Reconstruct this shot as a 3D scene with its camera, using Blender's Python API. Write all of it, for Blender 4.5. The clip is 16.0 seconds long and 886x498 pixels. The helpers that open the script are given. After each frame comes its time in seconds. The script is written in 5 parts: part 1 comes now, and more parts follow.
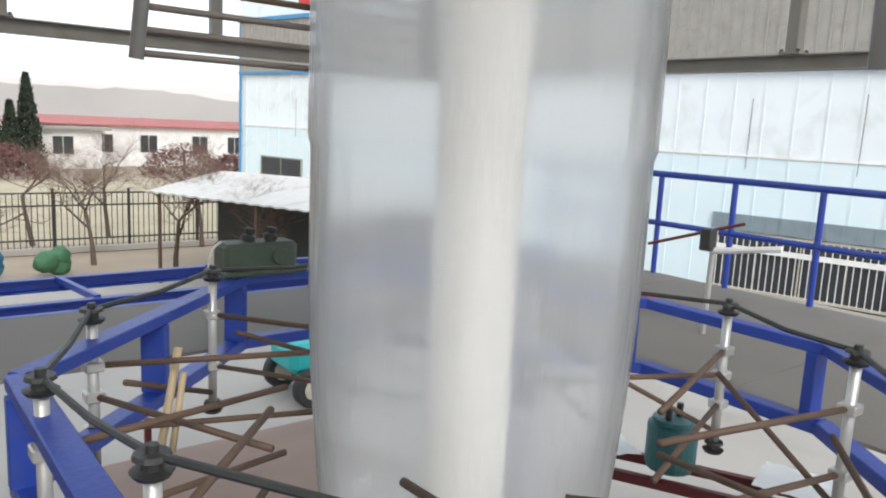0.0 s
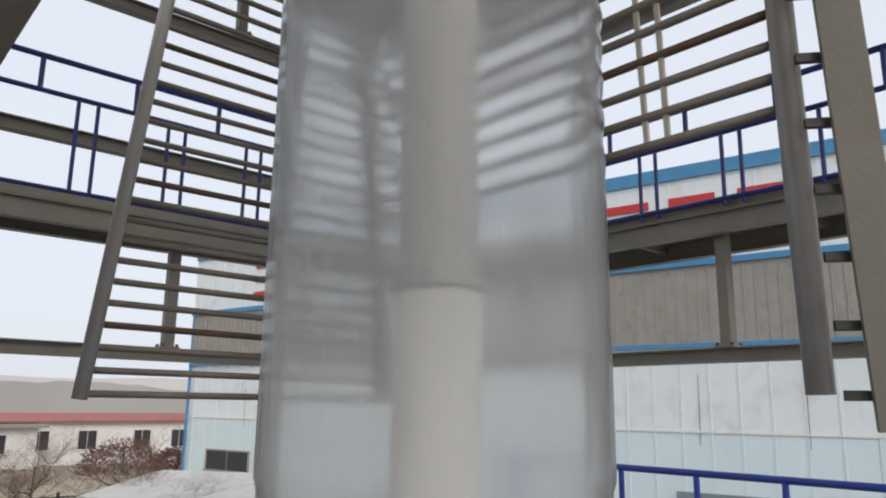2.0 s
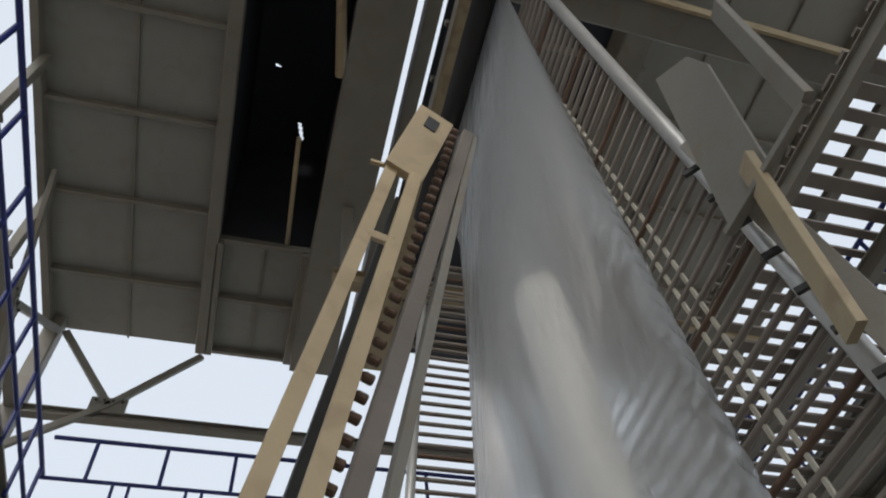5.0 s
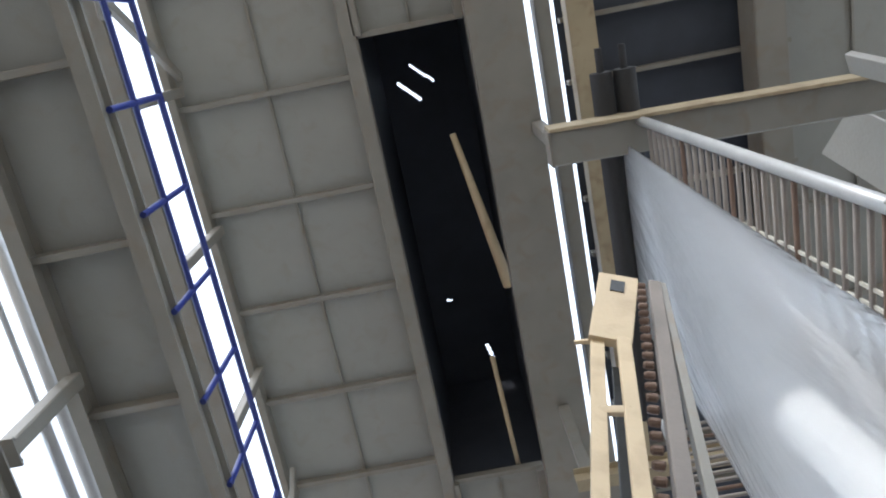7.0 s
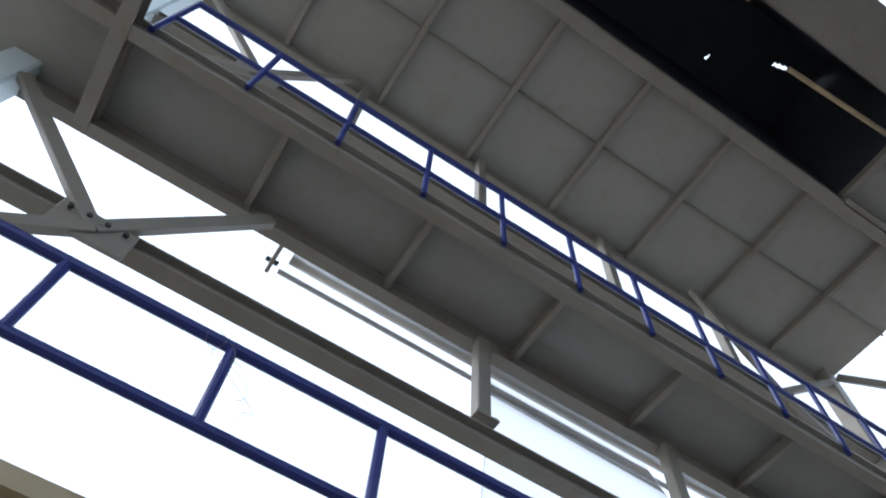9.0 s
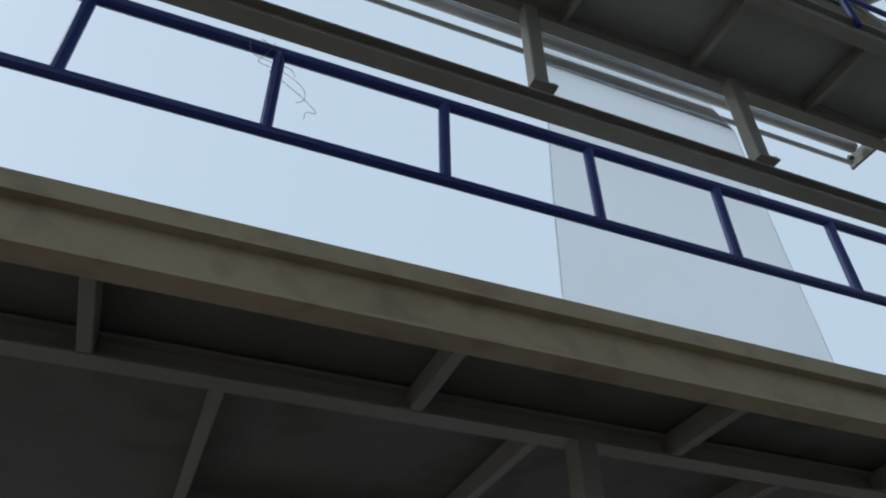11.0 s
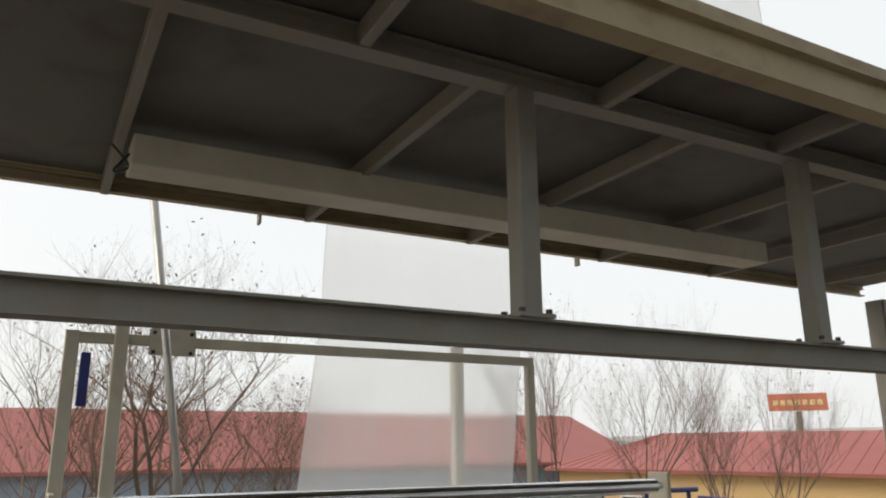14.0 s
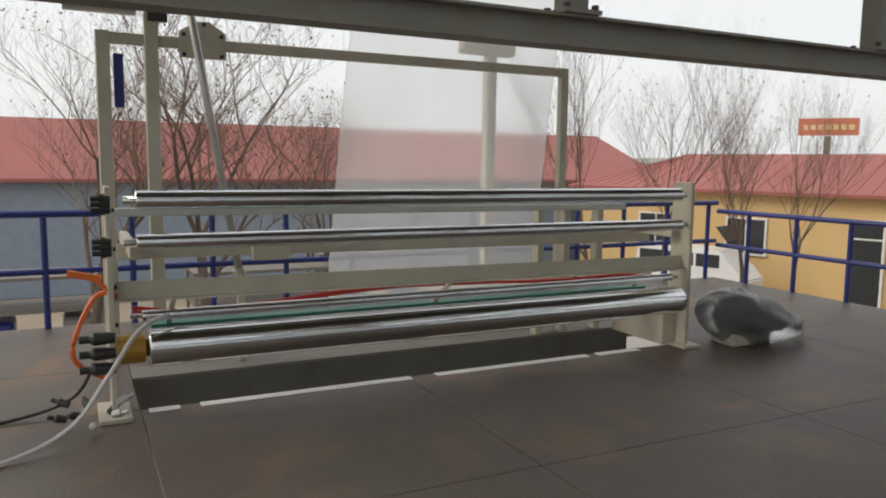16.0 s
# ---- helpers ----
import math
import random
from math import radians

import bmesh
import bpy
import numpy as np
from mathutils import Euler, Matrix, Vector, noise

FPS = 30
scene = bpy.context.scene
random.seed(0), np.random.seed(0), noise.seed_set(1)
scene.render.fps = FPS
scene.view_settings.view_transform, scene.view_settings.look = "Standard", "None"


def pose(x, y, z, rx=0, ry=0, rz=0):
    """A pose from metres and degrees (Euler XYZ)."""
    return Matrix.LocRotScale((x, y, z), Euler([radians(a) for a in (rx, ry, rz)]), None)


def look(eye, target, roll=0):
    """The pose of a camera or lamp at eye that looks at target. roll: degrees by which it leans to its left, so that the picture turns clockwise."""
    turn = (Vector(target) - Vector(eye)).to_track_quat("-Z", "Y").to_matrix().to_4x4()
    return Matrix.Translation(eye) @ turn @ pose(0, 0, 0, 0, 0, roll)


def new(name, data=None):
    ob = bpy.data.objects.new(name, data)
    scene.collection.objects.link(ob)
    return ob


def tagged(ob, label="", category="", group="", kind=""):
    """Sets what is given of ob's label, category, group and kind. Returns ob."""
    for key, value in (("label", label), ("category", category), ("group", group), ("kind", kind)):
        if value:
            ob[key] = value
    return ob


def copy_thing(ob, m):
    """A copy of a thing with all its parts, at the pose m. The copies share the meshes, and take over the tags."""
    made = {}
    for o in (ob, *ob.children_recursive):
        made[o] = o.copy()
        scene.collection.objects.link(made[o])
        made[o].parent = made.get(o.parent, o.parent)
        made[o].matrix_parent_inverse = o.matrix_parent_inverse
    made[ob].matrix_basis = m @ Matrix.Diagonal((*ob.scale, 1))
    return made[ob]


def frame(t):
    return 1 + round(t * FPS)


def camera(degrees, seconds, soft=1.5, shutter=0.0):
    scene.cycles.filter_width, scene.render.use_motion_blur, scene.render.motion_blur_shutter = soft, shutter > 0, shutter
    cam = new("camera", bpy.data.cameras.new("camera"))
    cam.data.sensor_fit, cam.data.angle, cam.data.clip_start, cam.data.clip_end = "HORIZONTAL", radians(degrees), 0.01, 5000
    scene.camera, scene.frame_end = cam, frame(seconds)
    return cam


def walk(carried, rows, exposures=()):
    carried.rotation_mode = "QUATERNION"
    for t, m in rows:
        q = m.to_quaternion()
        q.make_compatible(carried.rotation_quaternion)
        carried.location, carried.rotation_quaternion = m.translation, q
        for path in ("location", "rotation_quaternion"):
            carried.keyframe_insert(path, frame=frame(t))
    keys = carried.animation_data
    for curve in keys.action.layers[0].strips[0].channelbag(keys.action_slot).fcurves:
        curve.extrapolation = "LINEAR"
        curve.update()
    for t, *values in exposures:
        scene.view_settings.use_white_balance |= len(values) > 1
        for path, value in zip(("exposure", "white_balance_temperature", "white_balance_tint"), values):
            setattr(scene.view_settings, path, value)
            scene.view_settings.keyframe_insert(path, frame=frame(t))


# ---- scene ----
cam = camera(61.16, 16.0, soft=2.0)
PATH = [
    (0, pose(-0.188, 0.256, 4.685, 80.61, -2.77, -38.29)),
    (0.5, pose(-0.186, 0.267, 4.745, 86.35, -2.92, -39.63)),
    (1, pose(-0.183, 0.262, 4.794, 90.90, -2.73, -41.05)),
    (1.5, pose(-0.185, 0.265, 4.823, 95.05, -2.38, -42.26)),
    (2, pose(-0.182, 0.268, 4.850, 101.91, -0.70, -41.82)),
    (2.5, pose(-0.157, 0.232, 4.875, 110.59, 2.09, -36.14)),
    (3, pose(-0.087, 0.158, 4.894, 113.76, 0.69, -30.93)),
    (3.5, pose(-0.240, 0.158, 4.855, 121.62, 3.28, -34.09)),
    (4, pose(-0.057, 0.147, 4.990, 132.40, 1.27, -24.61)),
    (4.5, pose(0.106, 0.114, 5.076, 140.83, 2.22, -19.07)),
    (5, pose(0.089, -0.052, 5.133, 146.16, 4.94, -14.28)),
    (5.2, pose(0.048, -0.103, 5.116, 150.94, 5.25, -14.17)),
    (7.5, pose(0.011, 0.025, 5.111, 164.59, 0.54, 22.60)),
    (8, pose(0.009, 0.024, 5.136, 165.63, -0.24, 35.49)),
    (8.5, pose(0.006, -0.037, 5.051, 160.19, -1.22, 49.04)),
    (9, pose(-0.048, 0.003, 5.064, 152.47, -2.71, 57.17)),
    (9.5, pose(-0.072, 0.006, 5.063, 149.00, -2.11, 66.88)),
    (10, pose(-0.117, 0.036, 5.040, 139.09, -1.99, 73.39)),
    (12.5, pose(-0.103, 0.020, 4.958, 119.37, -1.16, 58.04)),
    (13, pose(-0.091, -0.049, 4.912, 113.92, -1.61, 58.82)),
    (13.5, pose(-0.122, -0.053, 4.891, 108.81, -0.38, 59.90)),
    (14, pose(-0.136, -0.046, 4.864, 104.61, 0.30, 61.69)),
    (14.5, pose(-0.151, -0.049, 4.844, 98.60, 0.27, 61.82)),
    (15, pose(-0.159, -0.061, 4.820, 91.59, -0.16, 61.74)),
    (15.5, pose(-0.162, -0.071, 4.797, 86.28, -0.51, 63.90)),
    (16, pose(-0.169, -0.075, 4.786, 83.40, -0.74, 63.67)),
]
EXPO = [(0.0, 0.66, 6400, 10), (1.0, 0.2, 6500, 12), (2.0, -0.12, 6500, 12), (3.0, -0.25, 6450, 10), (4.5, -0.36, 6200, 8), (5.2, 0.0, 6400, 10),
        (7.3, 1.5, 5700, 10), (8.1, 1.65, 5600, 10), (8.5, 1.5, 5500, 10), (9.0, 0.65, 5700, 10), (9.5, 0.0, 5700, 8), (10.0, -0.55, 5400, 2), (10.3, -0.6, 5400, 2),
        (12.4, -0.08, 6650, 9), (13.5, 0.14, 7000, 10), (14.5, -0.03, 7150, 10), (16.0, 0.0, 7050, 10)]
walk(cam, PATH, EXPO)

# ---- light ----
SUN_EL, SUN_AZ = radians(38), radians(200)
world = bpy.data.worlds.new("sky")
scene.world = world
world.use_nodes = True
wn, wl = world.node_tree.nodes, world.node_tree.links
wn.clear()
sky = wn.new("ShaderNodeTexSky")
sky.sky_type = "NISHITA"
sky.sun_disc = False
sky.sun_elevation, sky.sun_rotation = SUN_EL, SUN_AZ
sky.air_density, sky.dust_density, sky.ozone_density = 1.0, 6.0, 1.0
haze = wn.new("ShaderNodeMix")
haze.data_type = "RGBA"
haze.inputs[0].default_value = 0.72
haze.inputs[7].default_value = (10.5, 11.2, 12.0, 1)
wbg = wn.new("ShaderNodeBackground")
wbg.inputs[1].default_value = 0.105
wout = wn.new("ShaderNodeOutputWorld")
wl.new(sky.outputs[0], haze.inputs[6])
wl.new(haze.outputs[2], wbg.inputs[0])
wl.new(wbg.outputs[0], wout.inputs[0])

sun_data = bpy.data.lights.new("sun", "SUN")
sun_data.energy, sun_data.angle, sun_data.color = 0.9, radians(20), (1.0, 0.95, 0.88)
sun = new("sun", sun_data)
sun.matrix_world = look((20 * math.sin(SUN_AZ), 20 * math.cos(SUN_AZ), 20 * math.tan(SUN_EL)), (0, 0, 0))


# ---- materials ----
def mat(name, color, rough=0.6, metal=0.0, vary=0.18, scale=3.0, bump=0.15, stain=None, stain_amount=0.35, fine=60.0):
    """Painted or raw surface: large blotches, fine grain, optional stain colour, light relief."""
    m = bpy.data.materials.new(name)
    m.use_nodes = True
    n, l = m.node_tree.nodes, m.node_tree.links
    p = n["Principled BSDF"]
    p.inputs["Roughness"].default_value, p.inputs["Metallic"].default_value = rough, metal
    co = n.new("ShaderNodeTexCoord")
    big = n.new("ShaderNodeTexNoise")
    big.inputs["Scale"].default_value, big.inputs["Detail"].default_value = scale, 5
    small = n.new("ShaderNodeTexNoise")
    small.inputs["Scale"].default_value, small.inputs["Detail"].default_value = fine, 3
    l.new(co.outputs["Object"], big.inputs["Vector"])
    l.new(co.outputs["Object"], small.inputs["Vector"])
    ramp = n.new("ShaderNodeMix")
    ramp.data_type = "RGBA"
    lo = [c * (1 - vary) for c in color]
    hi = [min(1, c * (1 + vary)) for c in color]
    ramp.inputs[6].default_value, ramp.inputs[7].default_value = (*lo, 1), (*hi, 1)
    l.new(big.outputs["Fac"], ramp.inputs[0])
    last = ramp.outputs[2]
    if stain:
        cut = n.new("ShaderNodeMapRange")
        cut.inputs[1].default_value, cut.inputs[2].default_value = 0.52, 0.72
        cut.inputs[3].default_value, cut.inputs[4].default_value = 0.0, stain_amount
        st = n.new("ShaderNodeTexNoise")
        st.inputs["Scale"].default_value, st.inputs["Detail"].default_value = scale * 1.7, 8
        st.inputs["Distortion"].default_value = 0.6
        l.new(co.outputs["Object"], st.inputs["Vector"])
        l.new(st.outputs["Fac"], cut.inputs[0])
        mix = n.new("ShaderNodeMix")
        mix.data_type = "RGBA"
        mix.inputs[7].default_value = (*stain, 1)
        l.new(cut.outputs[0], mix.inputs[0])
        l.new(last, mix.inputs[6])
        last = mix.outputs[2]
    l.new(last, p.inputs["Base Color"])
    rr = n.new("ShaderNodeMapRange")
    rr.inputs[3].default_value, rr.inputs[4].default_value = max(0.02, rough - 0.12), min(1, rough + 0.12)
    l.new(small.outputs["Fac"], rr.inputs[0])
    l.new(rr.outputs[0], p.inputs["Roughness"])
    b = n.new("ShaderNodeBump")
    b.inputs["Strength"].default_value, b.inputs["Distance"].default_value = bump, 0.01
    l.new(small.outputs["Fac"], b.inputs["Height"])
    l.new(b.outputs["Normal"], p.inputs["Normal"])
    return m


GREY = mat("grey_paint", (0.225, 0.215, 0.185), 0.55, stain=(0.2, 0.13, 0.07), stain_amount=0.3)
PANEL = mat("panel_sheet", (0.27, 0.27, 0.245), 0.6, vary=0.1, stain=(0.2, 0.17, 0.12), stain_amount=0.25)
OLIVE = mat("olive_grey_paint", (0.38, 0.315, 0.2), 0.55, stain=(0.16, 0.1, 0.06), stain_amount=0.45)
SAND = mat("sand_paint", (0.5, 0.4, 0.25), 0.5, stain=(0.18, 0.11, 0.06), stain_amount=0.3)
CREAM = mat("cream_paint", (0.52, 0.49, 0.4), 0.45, stain=(0.25, 0.2, 0.13), stain_amount=0.2)
BLUE = mat("blue_paint", (0.02, 0.055, 0.33), 0.4, vary=0.25, stain=(0.08, 0.1, 0.2), stain_amount=0.3)
NAVY = mat("navy_paint", (0.018, 0.03, 0.17), 0.4, vary=0.25)
RUST = mat("rusty_steel", (0.13, 0.085, 0.06), 0.7, metal=0.3, vary=0.35, scale=8)
OXIDE = mat("oxide_red_paint", (0.13, 0.02, 0.022), 0.55, vary=0.3)
PIPE = mat("galvanised_pipe", (0.52, 0.52, 0.5), 0.36, metal=0.5, vary=0.2, scale=6)
CHROME = mat("chrome_roller", (0.72, 0.73, 0.74), 0.12, metal=1.0, vary=0.06, bump=0.02)
DARK = mat("dark_grease_and_shade", (0.03, 0.032, 0.03), 0.5, vary=0.4, scale=12)
DECK = mat("deck_plate_steel", (0.11, 0.089, 0.07), 0.5, metal=0.1, vary=0.35, scale=1.2, stain=(0.24, 0.14, 0.065), stain_amount=0.6, bump=0.25)
# lighter copy of the deck steel; daylight on the open plates is in its colour
DECKLIT = mat("lit_deck_steel", (0.18, 0.168, 0.15), 0.7, vary=0.2, scale=1.0, stain=(0.19, 0.17, 0.14), stain_amount=0.5, bump=0.2)
CONCRETE = mat("yard_concrete", (0.36, 0.34, 0.31), 0.85, vary=0.2, scale=0.25, stain=(0.2, 0.18, 0.15), stain_amount=0.4, fine=18)
WALLWHITE = mat("white_cladding", (0.72, 0.78, 0.8), 0.5, vary=0.06, scale=0.6, stain=(0.45, 0.46, 0.44), stain_amount=0.35)
WALLBLUE = mat("pale_blue_cladding", (0.64, 0.76, 0.8), 0.5, vary=0.08, scale=0.5, stain=(0.75, 0.78, 0.78), stain_amount=0.5)
TRIMBLUE = mat("blue_trim", (0.06, 0.24, 0.45), 0.5)
FIBRE = mat("fibre_cement_sheet", (0.31, 0.3, 0.27), 0.85, vary=0.2, scale=1.5, stain=(0.2, 0.19, 0.16), stain_amount=0.5)
REDSIGN = mat("red_sign_paint", (0.5, 0.03, 0.03), 0.5)
REDROOF = mat("red_roof_sheet", (0.36, 0.115, 0.1), 0.6, vary=0.15, scale=0.7)
YELLOW = mat("ochre_wall", (0.66, 0.46, 0.22), 0.85, vary=0.1, scale=0.8)
STUCCO = mat("white_stucco", (0.82, 0.81, 0.79), 0.85, vary=0.08)
GLASSDARK = mat("dark_window_glass", (0.03, 0.035, 0.04), 0.3, vary=0.3, bump=0.0)
FRAMEWHITE = mat("white_window_frame", (0.75, 0.75, 0.73), 0.5)
BARK = mat("bark", (0.12, 0.09, 0.07), 0.9, vary=0.35, scale=15)
TWIG = mat("twig", (0.17, 0.115, 0.085), 0.9, vary=0.3, scale=15)
DRYLEAF = mat("dry_leaf", (0.2, 0.11, 0.05), 0.8, vary=0.4, scale=6)
CONIFER = mat("conifer_green", (0.035, 0.05, 0.03), 0.9, vary=0.4, scale=5)
FARHILL = mat("haze_pale_ridge", (0.62, 0.62, 0.62), 1.0, vary=0.05, scale=0.01)
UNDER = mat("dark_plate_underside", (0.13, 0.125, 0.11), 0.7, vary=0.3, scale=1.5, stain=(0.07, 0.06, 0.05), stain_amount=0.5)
PALEPIPE = mat("pale_pipe_paint", (0.72, 0.71, 0.67), 0.4, vary=0.06)
HILL = mat("haze_grey_woods", (0.4, 0.39, 0.385), 1.0, vary=0.12, scale=0.05)
EARTH = mat("bare_earth", (0.33, 0.27, 0.2), 0.95, vary=0.25, scale=0.4, fine=10)
TEAL = mat("teal_paint", (0.02, 0.36, 0.36), 0.45, vary=0.2)
GREENM = mat("machine_green", (0.05, 0.075, 0.05), 0.55, vary=0.35, scale=9)
RUBBER = mat("rubber", (0.03, 0.03, 0.03), 0.8)
REDPLASTIC = mat("red_plastic", (0.55, 0.05, 0.04), 0.4)
ORANGE = mat("orange_plastic", (0.75, 0.16, 0.03), 0.4)
CABLE = mat("pale_cable", (0.55, 0.55, 0.53), 0.5)
BLACKV = mat("void_shade_sheet", (0.05, 0.058, 0.075), 0.7, vary=0.3)


def film_mat(name, white=0.42, gloss=0.12, rough=0.75, ripple=0.25, ior=1.042, clear=0.04):
    """Milky polythene: blurred see-through, a little white scatter and a soft sheen."""
    m = bpy.data.materials.new(name)
    m.use_nodes = True
    n, l = m.node_tree.nodes, m.node_tree.links
    n.clear()
    out = n.new("ShaderNodeOutputMaterial")
    co = n.new("ShaderNodeTexCoord")
    mp = n.new("ShaderNodeMapping")
    mp.inputs["Scale"].default_value = (5, 5, 0.9)
    nz = n.new("ShaderNodeTexNoise")
    nz.inputs["Scale"].default_value, nz.inputs["Detail"].default_value = 1.6, 4
    l.new(co.outputs["Object"], mp.inputs["Vector"])
    l.new(mp.outputs[0], nz.inputs["Vector"])
    b = n.new("ShaderNodeBump")
    b.inputs["Strength"].default_value, b.inputs["Distance"].default_value = ripple, 0.06
    l.new(nz.outputs["Fac"], b.inputs["Height"])
    ref = n.new("ShaderNodeBsdfRefraction")
    ref.inputs["IOR"].default_value, ref.inputs["Roughness"].default_value = ior, rough
    ref.inputs["Color"].default_value = (0.96, 0.97, 0.97, 1)
    tr = n.new("ShaderNodeBsdfTransparent")
    m1 = n.new("ShaderNodeMixShader")
    m1.inputs[0].default_value = clear
    l.new(ref.outputs[0], m1.inputs[1])
    l.new(tr.outputs[0], m1.inputs[2])
    tl = n.new("ShaderNodeBsdfTranslucent")
    tl.inputs["Color"].default_value = (0.96, 0.97, 0.97, 1)
    df = n.new("ShaderNodeBsdfDiffuse")
    df.inputs["Color"].default_value = (0.93, 0.94, 0.94, 1)
    m2 = n.new("ShaderNodeMixShader")
    m2.inputs[0].default_value = 0.35
    l.new(tl.outputs[0], m2.inputs[1])
    l.new(df.outputs[0], m2.inputs[2])
    w = n.new("ShaderNodeMapRange")
    w.inputs[3].default_value, w.inputs[4].default_value = white * 0.7, white * 1.3
    l.new(nz.outputs["Fac"], w.inputs[0])
    m3 = n.new("ShaderNodeMixShader")
    l.new(w.outputs[0], m3.inputs[0])
    l.new(m1.outputs[0], m3.inputs[1])
    l.new(m2.outputs[0], m3.inputs[2])
    gl = n.new("ShaderNodeBsdfGlossy")
    gl.inputs["Roughness"].default_value = 0.2
    m4 = n.new("ShaderNodeMixShader")
    fr = n.new("ShaderNodeFresnel")
    fr.inputs["IOR"].default_value = 1.0 + gloss * 1.3
    l.new(b.outputs[0], fr.inputs["Normal"])
    l.new(fr.outputs[0], m4.inputs[0])
    l.new(m3.outputs[0], m4.inputs[1])
    l.new(gl.outputs[0], m4.inputs[2])
    for q in (ref, gl):
        l.new(b.outputs[0], q.inputs["Normal"])
    l.new(m4.outputs[0], out.inputs[0])
    return m


FILM = film_mat("milky_film", white=0.34, ior=1.03, clear=0.08, ripple=0.35)
SHEET = film_mat("flat_film", white=0.45, gloss=0.04, rough=0.5, ripple=0.02, ior=1.02, clear=0.12)


# ---- building blocks ----
def part(name, bm, material, parent=None, label="", smooth=False):
    me = bpy.data.meshes.new(name)
    bm.normal_update()
    bm.to_mesh(me)
    bm.free()
    me.materials.append(material)
    if smooth:
        for p in me.polygons:
            p.use_smooth = True
    ob = new(name, me)
    if parent:
        ob.parent = parent
    if label:
        ob["label"] = label
    return ob


def thing(name, at=(0, 0, 0), label="", category="", group="", kind=""):
    ob = new(name)
    ob.location = at
    ob.empty_display_size = 0.2
    return tagged(ob, label, category, group, kind)


def basis(d, up=(0, 0, 1)):
    d = Vector(d).normalized()
    up = Vector(up)
    if abs(d.dot(up)) > 0.98:
        up = Vector((0, 1, 0))
    side = d.cross(up).normalized()
    return d, side, side.cross(d).normalized()


def box(bm, c, s, bevel=0.0):
    """A box of size s at the centre c."""
    vs = [bm.verts.new((c[0] + sx * s[0] / 2, c[1] + sy * s[1] / 2, c[2] + sz * s[2] / 2)) for sx in (-1, 1) for sy in (-1, 1) for sz in (-1, 1)]
    fs = [bm.faces.new([vs[i] for i in q]) for q in ((0, 1, 3, 2), (4, 6, 7, 5), (0, 4, 5, 1), (2, 3, 7, 6), (0, 2, 6, 4), (1, 5, 7, 3))]
    if bevel:
        bmesh.ops.bevel(bm, geom=list({e for f in fs for e in f.edges}), offset=bevel, segments=1, affect="EDGES")
    return bm


def sweep(bm, p, q, prof, up=(0, 0, 1), closed=True):
    """Sweep a 2D outline (side, up) from p to q."""
    p, q = Vector(p), Vector(q)
    d, s, u = basis(q - p, up)
    a = [bm.verts.new(p + s * x + u * y) for x, y in prof]
    b = [bm.verts.new(q + s * x + u * y) for x, y in prof]
    k = len(prof)
    for i in range(k):
        j = (i + 1) % k
        bm.faces.new((a[i], a[j], b[j], b[i]))
    bm.faces.new(a[::-1])
    bm.faces.new(b)
    return bm


def rect(w, h, c=0.08):
    """Rectangle outline with small cut corners."""
    e = min(w, h) * c
    x, y = w / 2, h / 2
    return [(-x + e, -y), (x - e, -y), (x, -y + e), (x, y - e), (x - e, y), (-x + e, y), (-x, y - e), (-x, -y + e)]


def i_section(w, h, t=0.012):
    x, y = w / 2, h / 2
    return [(-x, -y), (x, -y), (x, -y + t), (t / 2, -y + t), (t / 2, y - t), (x, y - t), (x, y), (-x, y), (-x, y - t), (-t / 2, y - t), (-t / 2, -y + t), (-x, -y + t)]


def c_section(w, h, t=0.012):
    x, y = w / 2, h / 2
    return [(-x, -y), (x, -y), (x, -y + t), (-x + t, -y + t), (-x + t, y - t), (x, y - t), (x, y), (-x, y)]


def beam(p, q, w, h, up=(0, 0, 1), bm=None):
    return sweep(bm or bmesh.new(), p, q, rect(w, h), up)


def ibeam(p, q, w, h, up=(0, 0, 1), bm=None):
    return sweep(bm or bmesh.new(), p, q, i_section(w, h), up)


def chan(p, q, w, h, up=(0, 0, 1), bm=None):
    return sweep(bm or bmesh.new(), p, q, c_section(w, h), up)


def rod(p, q, r, n=10, bm=None, r2=None):
    bm = bm or bmesh.new()
    p, q = Vector(p), Vector(q)
    d, s, u = basis(q - p)
    r2 = r if r2 is None else r2
    a, b = [], []
    for i in range(n):
        w = 2 * math.pi * i / n
        o = s * math.cos(w) + u * math.sin(w)
        a.append(bm.verts.new(p + o * r))
        b.append(bm.verts.new(q + o * r2))
    for i in range(n):
        j = (i + 1) % n
        bm.faces.new((a[i], a[j], b[j], b[i]))
    bm.faces.new(a[::-1])
    bm.faces.new(b)
    return bm


def lathe(c, axis, prof, n=20, bm=None):
    """Turn (distance along axis, radius) pairs round the axis through c."""
    bm = bm or bmesh.new()
    c = Vector(c)
    d, s, u = basis(axis)
    rings = []
    for z, r in prof:
        rings.append([bm.verts.new(c + d * z + (s * math.cos(2 * math.pi * i / n) + u * math.sin(2 * math.pi * i / n)) * max(r, 1e-4)) for i in range(n)])
    for a, b in zip(rings, rings[1:]):
        for i in range(n):
            j = (i + 1) % n
            bm.faces.new((a[i], a[j], b[j], b[i]))
    bm.faces.new(rings[0][::-1])
    bm.faces.new(rings[-1])
    return bm


